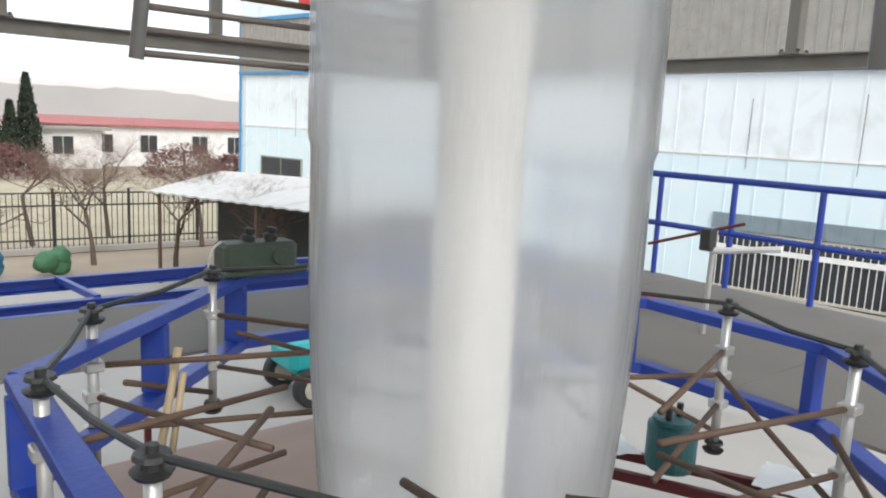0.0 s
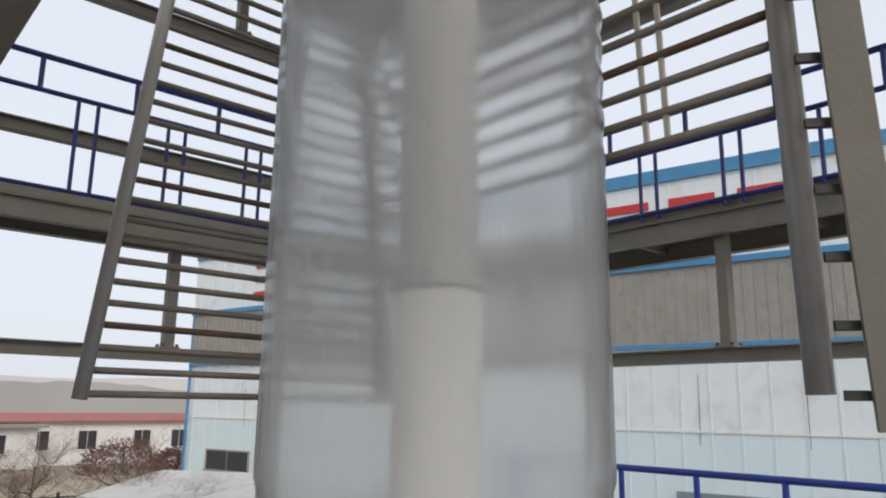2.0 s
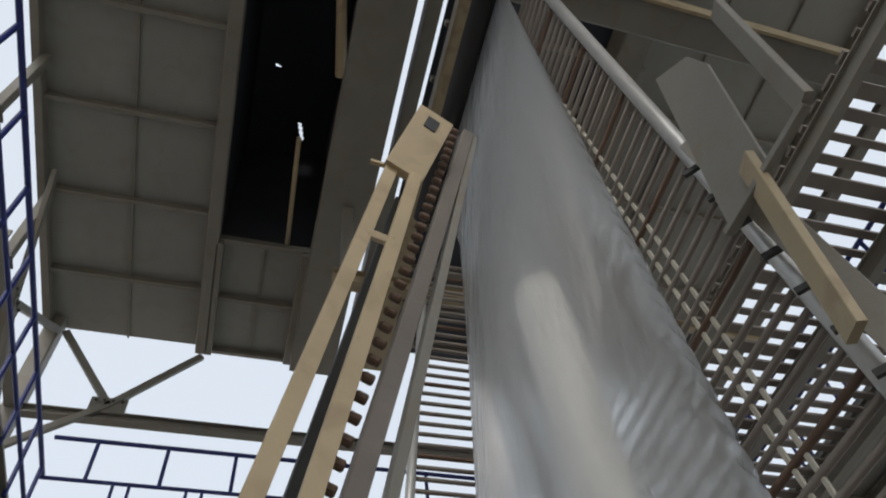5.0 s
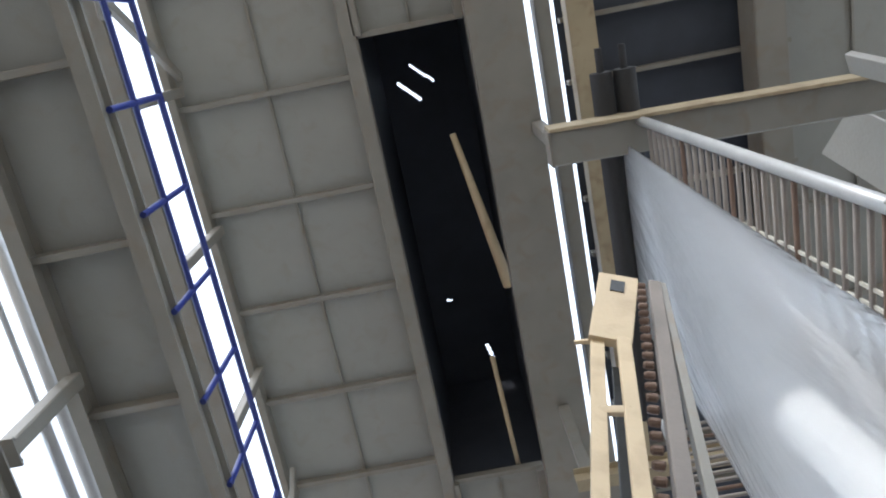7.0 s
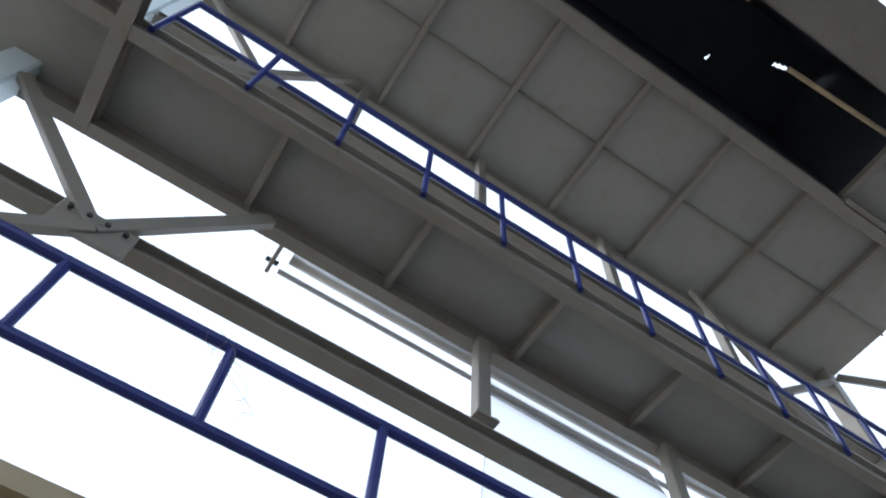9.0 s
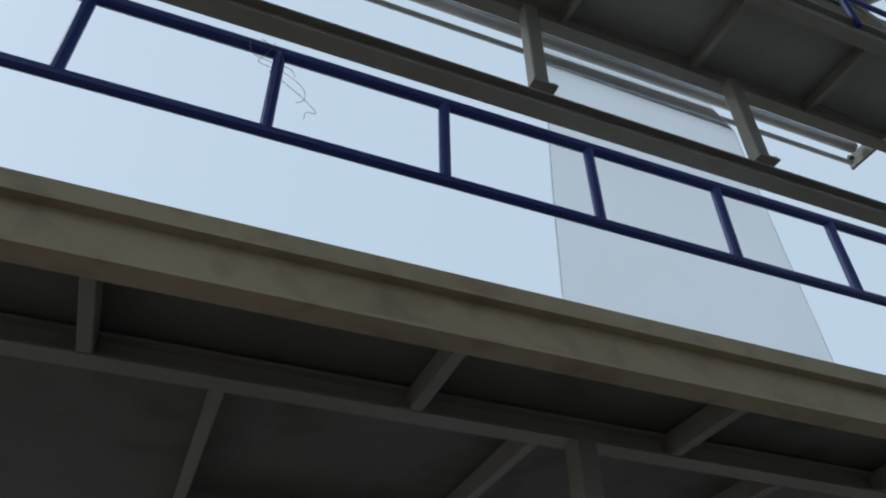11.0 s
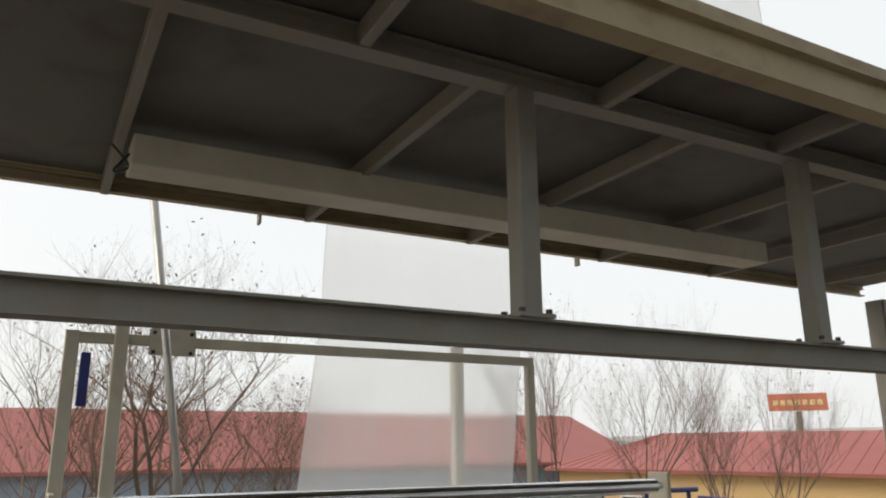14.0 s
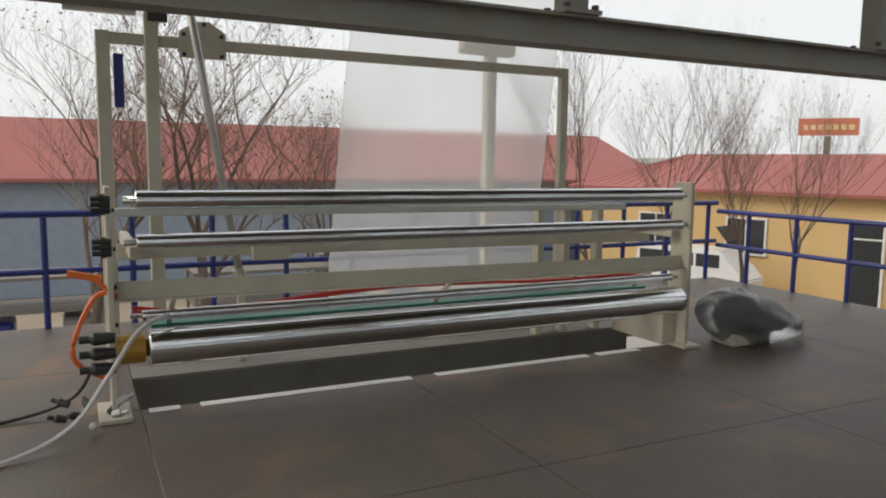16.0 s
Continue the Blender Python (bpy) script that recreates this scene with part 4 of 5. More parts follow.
part("cord", tube(curve_points([(-0.2, 0.0, 0.3), (-0.25, -0.1, 0.12), (-0.3, -0.35, 0.02), (-0.2, -0.8, 0.012), (0.0, -1.6, 0.012)]), 0.01), DARK, t)
t = thing("valve_cluster", (WX + 0.12, -0.02, ZD), "small clustered fittings on the deck by the frame", "fitting")
for k in range(8):
    a = k * 2.4
    part("fitting", lathe((0.09 * math.cos(a), 0.12 * math.sin(a), 0.03 + 0.012 * k), (math.cos(a), math.sin(a), 0.3), [(0, 0.018), (0.05, 0.022), (0.06, 0.012), (0.09, 0.012)], 8), DARK if k % 3 else PIPE, t)

t = thing("wrapped_motor", (-4.28, 4.62, ZD), "dark electric motor wrapped in clear crumpled plastic", "motor")
part("motor_body", lathe((0, -0.32, 0.24), (0.15, 1, -0.12), [(0, 0.05), (0.1, 0.06), (0.1, 0.15), (0.42, 0.14), (0.43, 0.1), (0.6, 0.09)], 20), DARK, t)
for k in range(7):
    part("cooling_fin", lathe((0.02, -0.16 + 0.04 * k, 0.22), (0.15, 1, -0.12), [(0, 0.14), (0.012, 0.14)], 20), GREENM, t)
bm = bmesh.new()
box(bm, (0, -0.05, 0.05), (0.24, 0.4, 0.1), 0.01)
part("mount", bm, CREAM, t)
bm = bmesh.new()
bmesh.ops.create_icosphere(bm, subdivisions=4, radius=1.0)
for v in bm.verts:
    c = v.co.copy()
    k = 1 + 0.16 * noise.noise(c * 2.3) + 0.07 * noise.noise(c * 6)
    v.co = Vector((c.x * 0.27 * k, c.y * 0.5 * k + 0.05 + 0.12 * max(0, -c.z), max(0.006, (0.25 + c.z * 0.31 * k) * (1.0 - 0.32 * (c.y + 1)))))
part("plastic_wrap", bm, film_mat("clear_wrap", white=0.16, gloss=0.3, rough=0.3, ripple=0.8, ior=1.02, clear=0.6), t, "clear crumpled plastic", smooth=True)

# cream duct under the wide platform
t = thing("cable_duct", (-4.02, 0.3, Z2 - 0.02), "cream sheet metal duct under the wide platform", "duct")
bm = bmesh.new()
box(bm, (0, 2.25, 0.04), (0.24, 4.6, 0.16), 0.006)
part("duct", bm, CREAM, t)
part("wire", tube(curve_points([(0, -0.05, 0.05), (0.02, -0.12, -0.06), (0.01, -0.05, -0.02), (0.02, -0.14, 0.08)]), 0.006), DARK, t)

# hanging plumb and loose wire on the rail
t = thing("hanging_pulley", (-1.84, -0.78, Z2 + 0.6), "small dark pulley hanging from the rail on a cord", "pulley")
part("wheel", lathe((0, -0.03, -0.1), (0, 1, 0.3), [(0, 0.03), (0.015, 0.05), (0.035, 0.05), (0.05, 0.03)], 12), RUST, t)
part("cord", tube([(0, 0, 0.0), (0, -0.01, -0.06), (0, -0.02, -0.13), (0.0, -0.1, -0.45), (0, -0.12, -0.6)], 0.005), DARK, t)
t = thing("loose_wire", (-1.84, 0.06, Z2 + 1.02), "thin loose wire tangled round the rail", "wire")
for s in range(3):
    pts = [(0.01 * math.sin(k + s), 0.05 * math.sin(1.1 * k + 2 * s) + 0.024 * k, -0.035 * k + 0.03 * math.cos(1.3 * k + s)) for k in range(11 - 3 * s)]
    part("strand", tube(curve_points(pts, 6), 0.0011, 5), PIPE_DULL, t)

# ---- sizing cage ----
cage = thing("sizing_cage", (0, 0, ZD), "sizing cage of brown rods on steel uprights with a chain", "sizing cage")
UPS = [(2.95, 2.05), (2.62, 3.0), (2.02, 3.72), (1.17, 3.72), (0.5, 3.2), (0.2, 2.5), (0.3, 1.85), (1.0, 0.75), (2.0, 0.7), (2.68, 1.37)]
for k in range(10):
    p, q = Vector((*UPS[k], 0)), Vector((*UPS[(k + 1) % 10], 0))
    up_ = part("upright", rod((p.x, p.y, -0.2), (p.x, p.y, 0.5), 0.021, 12), PIPE, cage, smooth=True)
    for z in (0.47, -0.2):
        part("sprocket", lathe((p.x, p.y, z), (0, 0, 1), [(0, 0.018), (0, 0.04), (0.014, 0.05), (0.018, 0.026), (0.04, 0.026), (0.044, 0.044), (0.056, 0.04), (0.056, 0.015), (0.075, 0.015)], 14), DARK, up_)
    part("chain", tube([p + Vector((0, 0, 0.52)), p.lerp(q, 0.5) + Vector((0, 0, 0.5)), q + Vector((0, 0, 0.52))], 0.011, 6), DARK, cage)
    a = math.atan2(p.y - CY, p.x - CX)
    for z, off in ((0.3, -0.62), (0.04, -0.62), (0.18, 0.5)):
        if off > 0 and k % 2:
            continue
        tip = Vector((CX + (RB + 0.12) * math.cos(a + off), CY + (RB + 0.12) * math.sin(a + off), z + 0.03 * math.sin(k * 2.2)))
        st = Vector((p.x, p.y, z))
        part("rod", rod(st, tip, 0.013, 8), RUST, cage, smooth=True)
        bm = bmesh.new()
        box(bm, (p.x, p.y, z), (0.07, 0.07, 0.04), 0.005)
        part("clamp", bm, PIPE, cage)
    part("cross_rod", rod(Vector((p.x, p.y, -0.1)), p.lerp(q, 0.92) * 0.94 + Vector((CX, CY, 0)) * 0.06 + Vector((0, 0, 0.22)), 0.013, 8), RUST, cage, smooth=True)

t = thing("leaning_rods", (0.717, 3.115, 3.340), "two beige wooden rods leaning inside the sizing cage", "rod")
part("rod", rod((0, 0, 0), (0.105, 0.080, 0.405), 0.017, 8), SAND, t, smooth=True)
part("rod", rod((0.049, -0.000, 0.000), (0.108, 0.030, 0.312), 0.014, 8), SAND, t, smooth=True)

t = thing("green_gearbox", (1.55, 4.06, ZD + 0.415), "dark green dusty gearbox on the ring frame", "gearbox")
bm = bmesh.new()
box(bm, (0, 0, 0.1), (0.42, 0.18, 0.15), 0.02)
part("case", bm, GREENM, t)
bm = bmesh.new()
box(bm, (0.02, 0, 0.015), (0.48, 0.22, 0.03), 0.008)
part("base", bm, GREENM, t)
for x in (-0.05, 0.08):
    part("cap", lathe((x, 0, 0.175), (0.2, 0, 1), [(0, 0.035), (0.03, 0.04), (0.04, 0.022), (0.07, 0.03), (0.08, 0.0)], 12), DARK, t)
part("cover", lathe((0.1, -0.09, 0.1), (0, -1, 0), [(0, 0.05), (0.015, 0.045)], 16), GREENM, t)
part("white_cable", tube(curve_points([(-0.2, 0, 0.18), (-0.25, -0.02, 0.15), (-0.28, -0.03, 0.06), (-0.27, -0.05, -0.06)]), 0.007), CABLE, t)

t = thing("limit_switch", (4.15, 2.9, ZD), "thin steel stand with a switch box and white arm", "stand")
part("pole", rod((0, 0, 0), (0.02, 0, 0.68), 0.019, 10), PIPE, t)
bm = bmesh.new()
box(bm, (-0.02, 0.02, 0.62), (0.08, 0.08, 0.14), 0.008)
part("switch_box", bm, DARK, t)
part("arm", rod((0, 0, 0.55), (0.08, -0.42, 0.62), 0.021, 10), FRAMEWHITE, t)
part("rod", rod((0.02, 0.5, 0.52), (0.1, -0.15, 0.74), 0.011, 8), OXIDE, t)
t = thing("red_cloth", (4.5, 3.75, ZD), "crumpled red cloth lying on the deck edge", "cloth")
bm = bmesh.new()
bmesh.ops.create_icosphere(bm, subdivisions=3, radius=1.0)
for v in bm.verts:
    k = 1 + 0.35 * noise.noise(v.co * 2.4)
    v.co = Vector((v.co.x * 0.12 * k, v.co.y * 0.2 * k, max(0, 0.04 + v.co.z * 0.06 * k)))
part("cloth", bm, REDPLASTIC, t, smooth=True)

# ---- ground floor, seen through the opening ----
t = thing("extruder_table", (3.2, 5.4, 0.03), "dark red steel frame with a rusty sheet top", "table frame")
bm = bmesh.new()
box(bm, (-0.4, 0.3, 1.25), (2.6, 3.6, 0.03), 0.004)
part("sheet_top", bm, mat("rusty_sheet", (0.27, 0.19, 0.15), 0.7, vary=0.3, scale=1.5), t)
for x, y in ((-1.7, -1.5), (-1.7, 2.1), (0.9, -1.5), (0.9, 2.1)):
    part("leg", beam((x, y, 0), (x, y, 1.23), 0.08, 0.08), OXIDE, t)
    part("stub_post", beam((x * 0.75, y * 0.8 + 0.2, 1.27), (x * 0.75, y * 0.8 + 0.2, 1.75), 0.06, 0.05), OXIDE, t)
t = thing("pump_frame", (5.6, 3.7, 0.03), "dark red steel frame carrying a teal pump", "frame")
for p, q in (((-0.9, 0.9, 1.7), (0.3, -1.5, 1.7)), ((-0.5, 1.1, 1.7), (0.7, -1.3, 1.7)), ((-0.9, 0.9, 1.7), (-0.5, 1.1, 1.7)), ((0.0, -0.6, 1.7), (0.5, -0.5, 1.7))):
    part("bar", beam(p, q, 0.07, 0.09), OXIDE, t)
for x, y in ((-0.9, 0.9), (0.3, -1.5), (-0.5, 1.1), (0.7, -1.3)):
    part("leg", beam((x, y, 0), (x, y, 1.66), 0.08, 0.08), OXIDE, t)
t = thing("teal_pump", (5.4, 3.85, 1.78), "teal painted round pump with dark studs", "pump")
part("drum", lathe((0, 0, 0), (0, 0, 1), [(0, 0.2), (0.05, 0.22), (0.4, 0.22), (0.42, 0.18), (0.46, 0.18)], 24), mat("worn_teal", (0.04, 0.16, 0.17), 0.5, vary=0.3, scale=6), t)
for x in (-0.08, 0.08):
    part("stud", rod((x, 0, 0.44), (x, 0, 0.58), 0.03, 8), DARK, t)
PAPER = mat("white_sheet", (0.75, 0.75, 0.72), 0.7)
for x, y, z, s, a in ((6.0, 3.0, 1.8, 0.6, 0.3), (5.2, 4.5, 1.8, 0.6, 1.1), (3.6, 5.6, 1.3, 0.5, 0.7)):
    t = thing("loose_sheet", (x, y, z), "white loose plastic sheet lying on the frame", "sheet", "loose sheets")
    bm = bmesh.new()
    g = [[bm.verts.new(((i - 4) * s / 8, (j - 4) * s / 8, 0.03 * noise.noise((i * 0.6, j * 0.6, x)) + 0.02)) for i in range(9)] for j in range(9)]
    for u, v in zip(g, g[1:]):
        for i in range(8):
            bm.faces.new((u[i], u[i + 1], v[i + 1], v[i]))
    part("sheet", bm, PAPER, t, smooth=True)
    t.rotation_euler = (0, 0, a)

t = thing("teal_tractor", (6.1, 11.2, 0.03), "small teal farm tractor with dirty tyres", "tractor")
bm = bmesh.new()
box(bm, (0, 0, 0.75), (1.7, 0.9, 0.5), 0.12)
part("body", bm, TEAL, t)
bm = bmesh.new()
box(bm, (0.5, 0, 1.2), (0.7, 0.8, 0.5), 0.1)
part("bonnet", bm, TEAL, t)
for x, y in ((-0.55, -0.55), (-0.55, 0.55), (0.6, -0.55), (0.6, 0.55)):
    wh = part("tyre", lathe((x, y - 0.1, 0.32), (0, 1, 0), [(0, 0.2), (0, 0.29), (0.04, 0.32), (0.16, 0.32), (0.2, 0.29), (0.2, 0.2)], 24), RUBBER, t)
    part("rim", lathe((x, y - 0.105, 0.32), (0, 1, 0), [(0, 0.06), (0, 0.17), (0.02, 0.19), (0.19, 0.19), (0.21, 0.17), (0.21, 0.06)], 18), CREAM, wh)

# ---- buildings and yard ----
def window(parent, x, z, w, h, depth=0.12, bars=0, frame_mat=None, mull=1):
    """A window in the wall plane y=0 of its parent: frame, pane, mullions, optional bars."""
    fm = frame_mat or FRAMEWHITE
    wd = new("window")
    wd.parent = parent
    bm = bmesh.new()
    box(bm, (x, -0.02, z), (w, 0.03, h))
    part("pane", bm, GLASSDARK, wd)
    bm = bmesh.new()
    for c, s in (((x, -0.02, z + h / 2), (w + 0.1, 0.1, 0.07)), ((x, -0.03, z - h / 2), (w + 0.2, 0.14, 0.07)), ((x - w / 2, -0.02, z), (0.07, 0.1, h)), ((x + w / 2, -0.02, z), (0.07, 0.1, h))):
        box(bm, c, s)
    part("frame", bm, fm, wd)
    for k in range(1, mull + 1):
        bm = bmesh.new()
        box(bm, (x - w / 2 + w * k / (mull + 1), -0.01, z), (0.05, 0.06, h))
        part("mullion", bm, fm, wd)
    for k in range(bars):
        part("bar", rod((x - w / 2 + w * (k + 0.5) / bars, -0.09, z - h / 2), (x - w / 2 + w * (k + 0.5) / bars, -0.09, z + h / 2), 0.014, 6), FRAMEWHITE, wd)
    return wd


# large clad factory hall: local x runs along its long wall, local y into it
hall = thing("factory_hall", (16.34, 38.35, 0), "long factory hall in white and pale blue cladding, red letters", "building")
hall.rotation_euler = (0, 0, math.atan2(-0.98, 0.2))
H0, HL = 0.0, 48.0


def HX(x):
    """Place along the wall from the far corner."""
    return 29.5 - 0.92 * x


def wall_piece(name, x0, x1, z0, z1, y, material, ribs=0.0, depth=0.3, parent=hall):
    bm = bmesh.new()
    box(bm, ((x0 + x1) / 2, y + depth / 2, (z0 + z1) / 2), (x1 - x0, depth, z1 - z0))
    wall = part(name, bm, material, parent)
    if ribs:
        bm = bmesh.new()
        box(bm, (0, 0, 0), (0.06, 0.03, z1 - z0 - 0.02))
        first = part("rib", bm, material, wall)
        first.location = (x0 + ribs / 2, y - 0.012, (z0 + z1) / 2)
        k = x0 + ribs * 1.5
        while k < x1:
            rib = new("rib", first.data)
            rib.parent, rib.location = wall, (k, y - 0.012, (z0 + z1) / 2)
            k += ribs
    return wall


LOUVRE = mat("blue_grey_louvre", (0.2, 0.25, 0.28), 0.5, vary=0.2)
wall_piece("lower_wall", H0, HL, 0, 4.2, 0.0, WALLBLUE, 0.9)
wall_piece("seam_strip", H0, HL, 4.17, 4.25, -0.04, FRAMEWHITE)
wall_piece("upper_wall", H0, HL, 4.25, 6.84, 0.0, WALLWHITE, 0.9)
wall_piece("clerestory_band", H0, HL, 6.9, 9.36, -0.15, FIBRE, 0.35)
wall_piece("blue_trim", H0, HL, 9.36, 9.55, -0.25, TRIMBLUE)
wall_piece("blue_trim", H0, HL, 6.78, 6.9, -0.2, TRIMBLUE)
wall_piece("parapet", H0, HL, 9.55, 12.3, -0.1, WALLWHITE, 0.9)
wall_piece("roof_trim", H0, HL, 12.3, 12.75, -0.2, TRIMBLUE)
bm = bmesh.new()
box(bm, ((H0 + HL) / 2, 10, 12.6), (HL - H0, 19.8, 0.1))
part("roof", bm, FIBRE, hall)
bm = bmesh.new()
box(bm, (0.15, 10, 6.2), (0.28, 19.6, 12.3))
part("end_wall", bm, WALLWHITE, hall)
bm = bmesh.new()
box(bm, (HL - 0.15, 10, 6.2), (0.28, 19.6, 12.3))
part("end_wall", bm, WALLWHITE, hall)
part("downpipe", rod((0.1, -0.15, 0.2), (0.1, -0.15, 9.2), 0.07, 8), TRIMBLUE, hall)
part("downpipe", rod((HX(8.6), -0.1, 0.2), (HX(8.6), -0.1, 6.7), 0.04, 8), PIPE, hall)
for x0, w_ in ((HX(5.3) + 1.27, 5.1), (HX(5.3) + 7.4, 5.1)):
    wd = window(hall, x0 + 2.2, 0.95, w_, 1.75, bars=26, mull=3, frame_mat=CREAM)
    bm = bmesh.new()
    box(bm, (x0 + 2.2, -0.06, 2.15), (w_ + 0.3, 0.12, 0.5))
    for k in range(12):
        box(bm, (x0 + 2.2 - w_ / 2 + w_ * (k + 0.5) / 12, -0.13, 2.15), (0.05, 0.03, 0.48))
    part("louvre", bm, LOUVRE, wd)
    bm = bmesh.new()
    box(bm, (x0 + 2.2, -0.1, 1.35), (w_, 0.05, 0.16))
    part("rail", bm, FRAMEWHITE, wd)
window(hall, 3.4, 2.2, 3.2, 0.95, mull=1, frame_mat=FIBRE)
# plain red strokes of the large letters on the parapet
for x in (HX(1.0), HX(3.4), HX(5.8), 5.6, 8.2):
    bm = bmesh.new()
    for c, s in (((x, -0.14, 11.55), (1.5, 0.06, 0.28)), ((x - 0.1, -0.14, 10.85), (1.2, 0.06, 0.26)), ((x, -0.14, 10.1), (1.7, 0.06, 0.3)), ((x + 0.35, -0.14, 10.5), (0.28, 0.06, 0.6))):
        box(bm, c, s)
    part("letter", bm, REDSIGN, hall)
for k in range(9):
    x = 4.5 + 3.1 * k
    part("rust_streak", beam((x, -0.032, 4.2 - 0.4), (x + 0.02, -0.032, 5.6 + 0.5 * math.sin(k)), 0.014, 0.01), RUST, hall)

def NB(x, y, z=0.0):
    """Turn the northern background a little round the tower."""
    return (0.9959 * x + 0.0906 * y, -0.0906 * x + 0.9959 * y, z)


# white bungalow far off
def bungalow(name, at, rz, L, D, eave, ridge, wallm, roofm, wins, label, win_z=1.6, win=(1.3, 1.4), hip=1.5):
    b = thing(name, at, label, "building")
    b.rotation_euler = (0, 0, rz)
    bm = bmesh.new()
    box(bm, (L / 2, D / 2, eave / 2), (L, D, eave))
    part("wall", bm, wallm, b)
    bm = bmesh.new()
    o = 0.45
    e = [bm.verts.new(v) for v in ((-o, -o, eave), (L + o, -o, eave), (L + o, D + o, eave), (-o, D + o, eave))]
    e2 = [bm.verts.new((v.co.x, v.co.y, eave + 0.12)) for v in e]
    r = [bm.verts.new((hip, D / 2, ridge)), bm.verts.new((L - hip, D / 2, ridge))]
    for q in ((e[3], e[2], e[1], e[0]), (e2[0], e2[1], r[1], r[0]), (e2[1], e2[2], r[1]), (e2[2], e2[3], r[0], r[1]), (e2[3], e2[0], r[0])):
        bm.faces.new(q)
    for i in range(4):
        bm.faces.new((e[i], e[(i + 1) % 4], e2[(i + 1) % 4], e2[i]))
    rf = part("roof", bm, roofm, b)
    bm = bmesh.new()
    n = int(L / 0.55)
    for k in range(n + 1):
        x = k * L / n
        xr = min(max(x, hip), L - hip)
        sweep(bm, (x, -o + 0.02, eave + 0.125), (xr, D / 2, ridge + 0.005), rect(0.04, 0.04))
    part("roof_rib", bm, roofm, rf)
    for x in wins:
        window(b, x, win_z, win[0], win[1], mull=1)
    return b


bungalow("bungalow", NB(5.2, 66), 0.1, 22, 7, 3.3, 4.0, STUCCO, REDROOF, (2.9, 5.3, 9.0, 13.6, 17.0, 20.0), "low white stuccoed bungalow with a red roof edge", 1.9, (1.5, 1.5))
t = thing("house_annex", NB(4.4, 64.6), "small white flat-roofed porch before the bungalow", "annex")
bm = bmesh.new()
box(bm, (2.8, 0.4, 1.5), (5.2, 2.4, 3.0))
part("wall", bm, STUCCO, t)
bm = bmesh.new()
box(bm, (2.8, 0.2, 3.1), (6.4, 3.2, 0.2))
part("roof", bm, FIBRE, t)
window(t, 2.6, 1.8, 1.5, 1.4).location = (0, -0.85, 0)
bm = bmesh.new()
box(bm, (0.5, -0.85, 1.6), (0.7, 0.06, 1.6))
part("red_notice", bm, REDSIGN, t)

bungalow("red_roof_shed", (-38, 26, 0), -math.pi / 2, 44, 9, 3.95, 6.3, mat("blue_grey_wall", (0.25, 0.3, 0.36), 0.8), REDROOF, [2.5 + 4.2 * k for k in range(10)], "long low shed with a red sheet roof", 2.2, (2.2, 1.5), hip=0.3)
ochre = bungalow("ochre_house", (-27.5, 20.4, 0), math.atan2(1.7, 4.9), 24, 8, 3.75, 5.3, YELLOW, REDROOF, (3.7, 7.45, 15.6, 19.2, 22), "ochre walled house with a red sheet roof and an open door", 2.15, (1.5, 1.35), hip=3.0)

bm = bmesh.new()
box(bm, (11.6, -0.015, 1.45), (1.0, 0.05, 2.9))
part("doorway", bm, GLASSDARK, ochre)
bm = bmesh.new()
for c, s_ in (((11.06, -0.03, 1.48), (0.08, 0.12, 2.96)), ((12.14, -0.03, 1.48), (0.08, 0.12, 2.96)), ((11.6, -0.03, 2.98), (1.16, 0.12, 0.08)), ((11.6, -0.05, 2.35), (1.0, 0.05, 0.06))):
    box(bm, c, s_)
part("door_frame", bm, FRAMEWHITE, ochre)

t = thing("canopy_shed", (6.1, 21.0, 0), "open shed under a pale flat sheet roof", "shed")
t.rotation_euler = (0, 0, radians(-68))
bm = bmesh.new()
n = 36
for k in range(n):
    a, b = k * 7.6 / n, (k + 1) * 7.6 / n
    h0, h1 = 0.03 * (k % 2), 0.03 * ((k + 1) % 2)
    for y0, z0, y1, z1 in ((0, 2.55, 2.6, 3.0), (2.6, 3.0, 6.0, 2.7)):
        q = [bm.verts.new(v) for v in ((a, y0, z0 + h0), (b, y0, z0 + h1), (b, y1, z1 + h1), (a, y1, z1 + h0))]
        bm.faces.new(q)
        q2 = [bm.verts.new(v.co - Vector((0, 0, 0.04))) for v in q]
        bm.faces.new(q2[::-1])
        bm.faces.new((q[1], q[0], q2[0], q2[1]))
bmesh.ops.remove_doubles(bm, verts=bm.verts[:], dist=1e-4)
part("roof", bm, mat("pale_sheet_roof", (0.6, 0.585, 0.55), 0.8, vary=0.15, scale=0.8, stain=(0.3, 0.27, 0.22), stain_amount=0.45), t)
for x in (0.3, 3.8, 7.3):
    for y, h in ((0.2, 2.5), (2.6, 2.94), (5.8, 2.68)):
        part("post", rod((x, y, 0), (x, y, h), 0.05, 8), RUST, t)
# block added under the roof; its near-black colour stands in for the shade
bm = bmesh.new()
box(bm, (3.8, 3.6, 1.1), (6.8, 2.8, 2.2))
part("shade_block", bm, DARK, t)

t = thing("iron_fence", NB(-9, 26.2), "black wrought iron fence on a low kerb", "fence")
part("kerb", beam((0, 0, 0.1), (17, -0.5, 0.1), 0.25, 0.2), CONCRETE, t)
for z in (0.45, 1.55, 1.95):
    part("rail", beam((0, 0, z), (17, -0.5, z), 0.04, 0.05), DARK, t)
for k in range(100):
    x = 0.17 * k
    part("picket", beam((x, -0.5 * x / 17, 0.2), (x, -0.5 * x / 17, 1.95), 0.025, 0.025), DARK, t)
for k in range(8):
    x = 2.3 * k
    part("post", beam((x, -0.5 * x / 17, 0), (x, -0.5 * x / 17, 2.1), 0.08, 0.08), DARK, t)

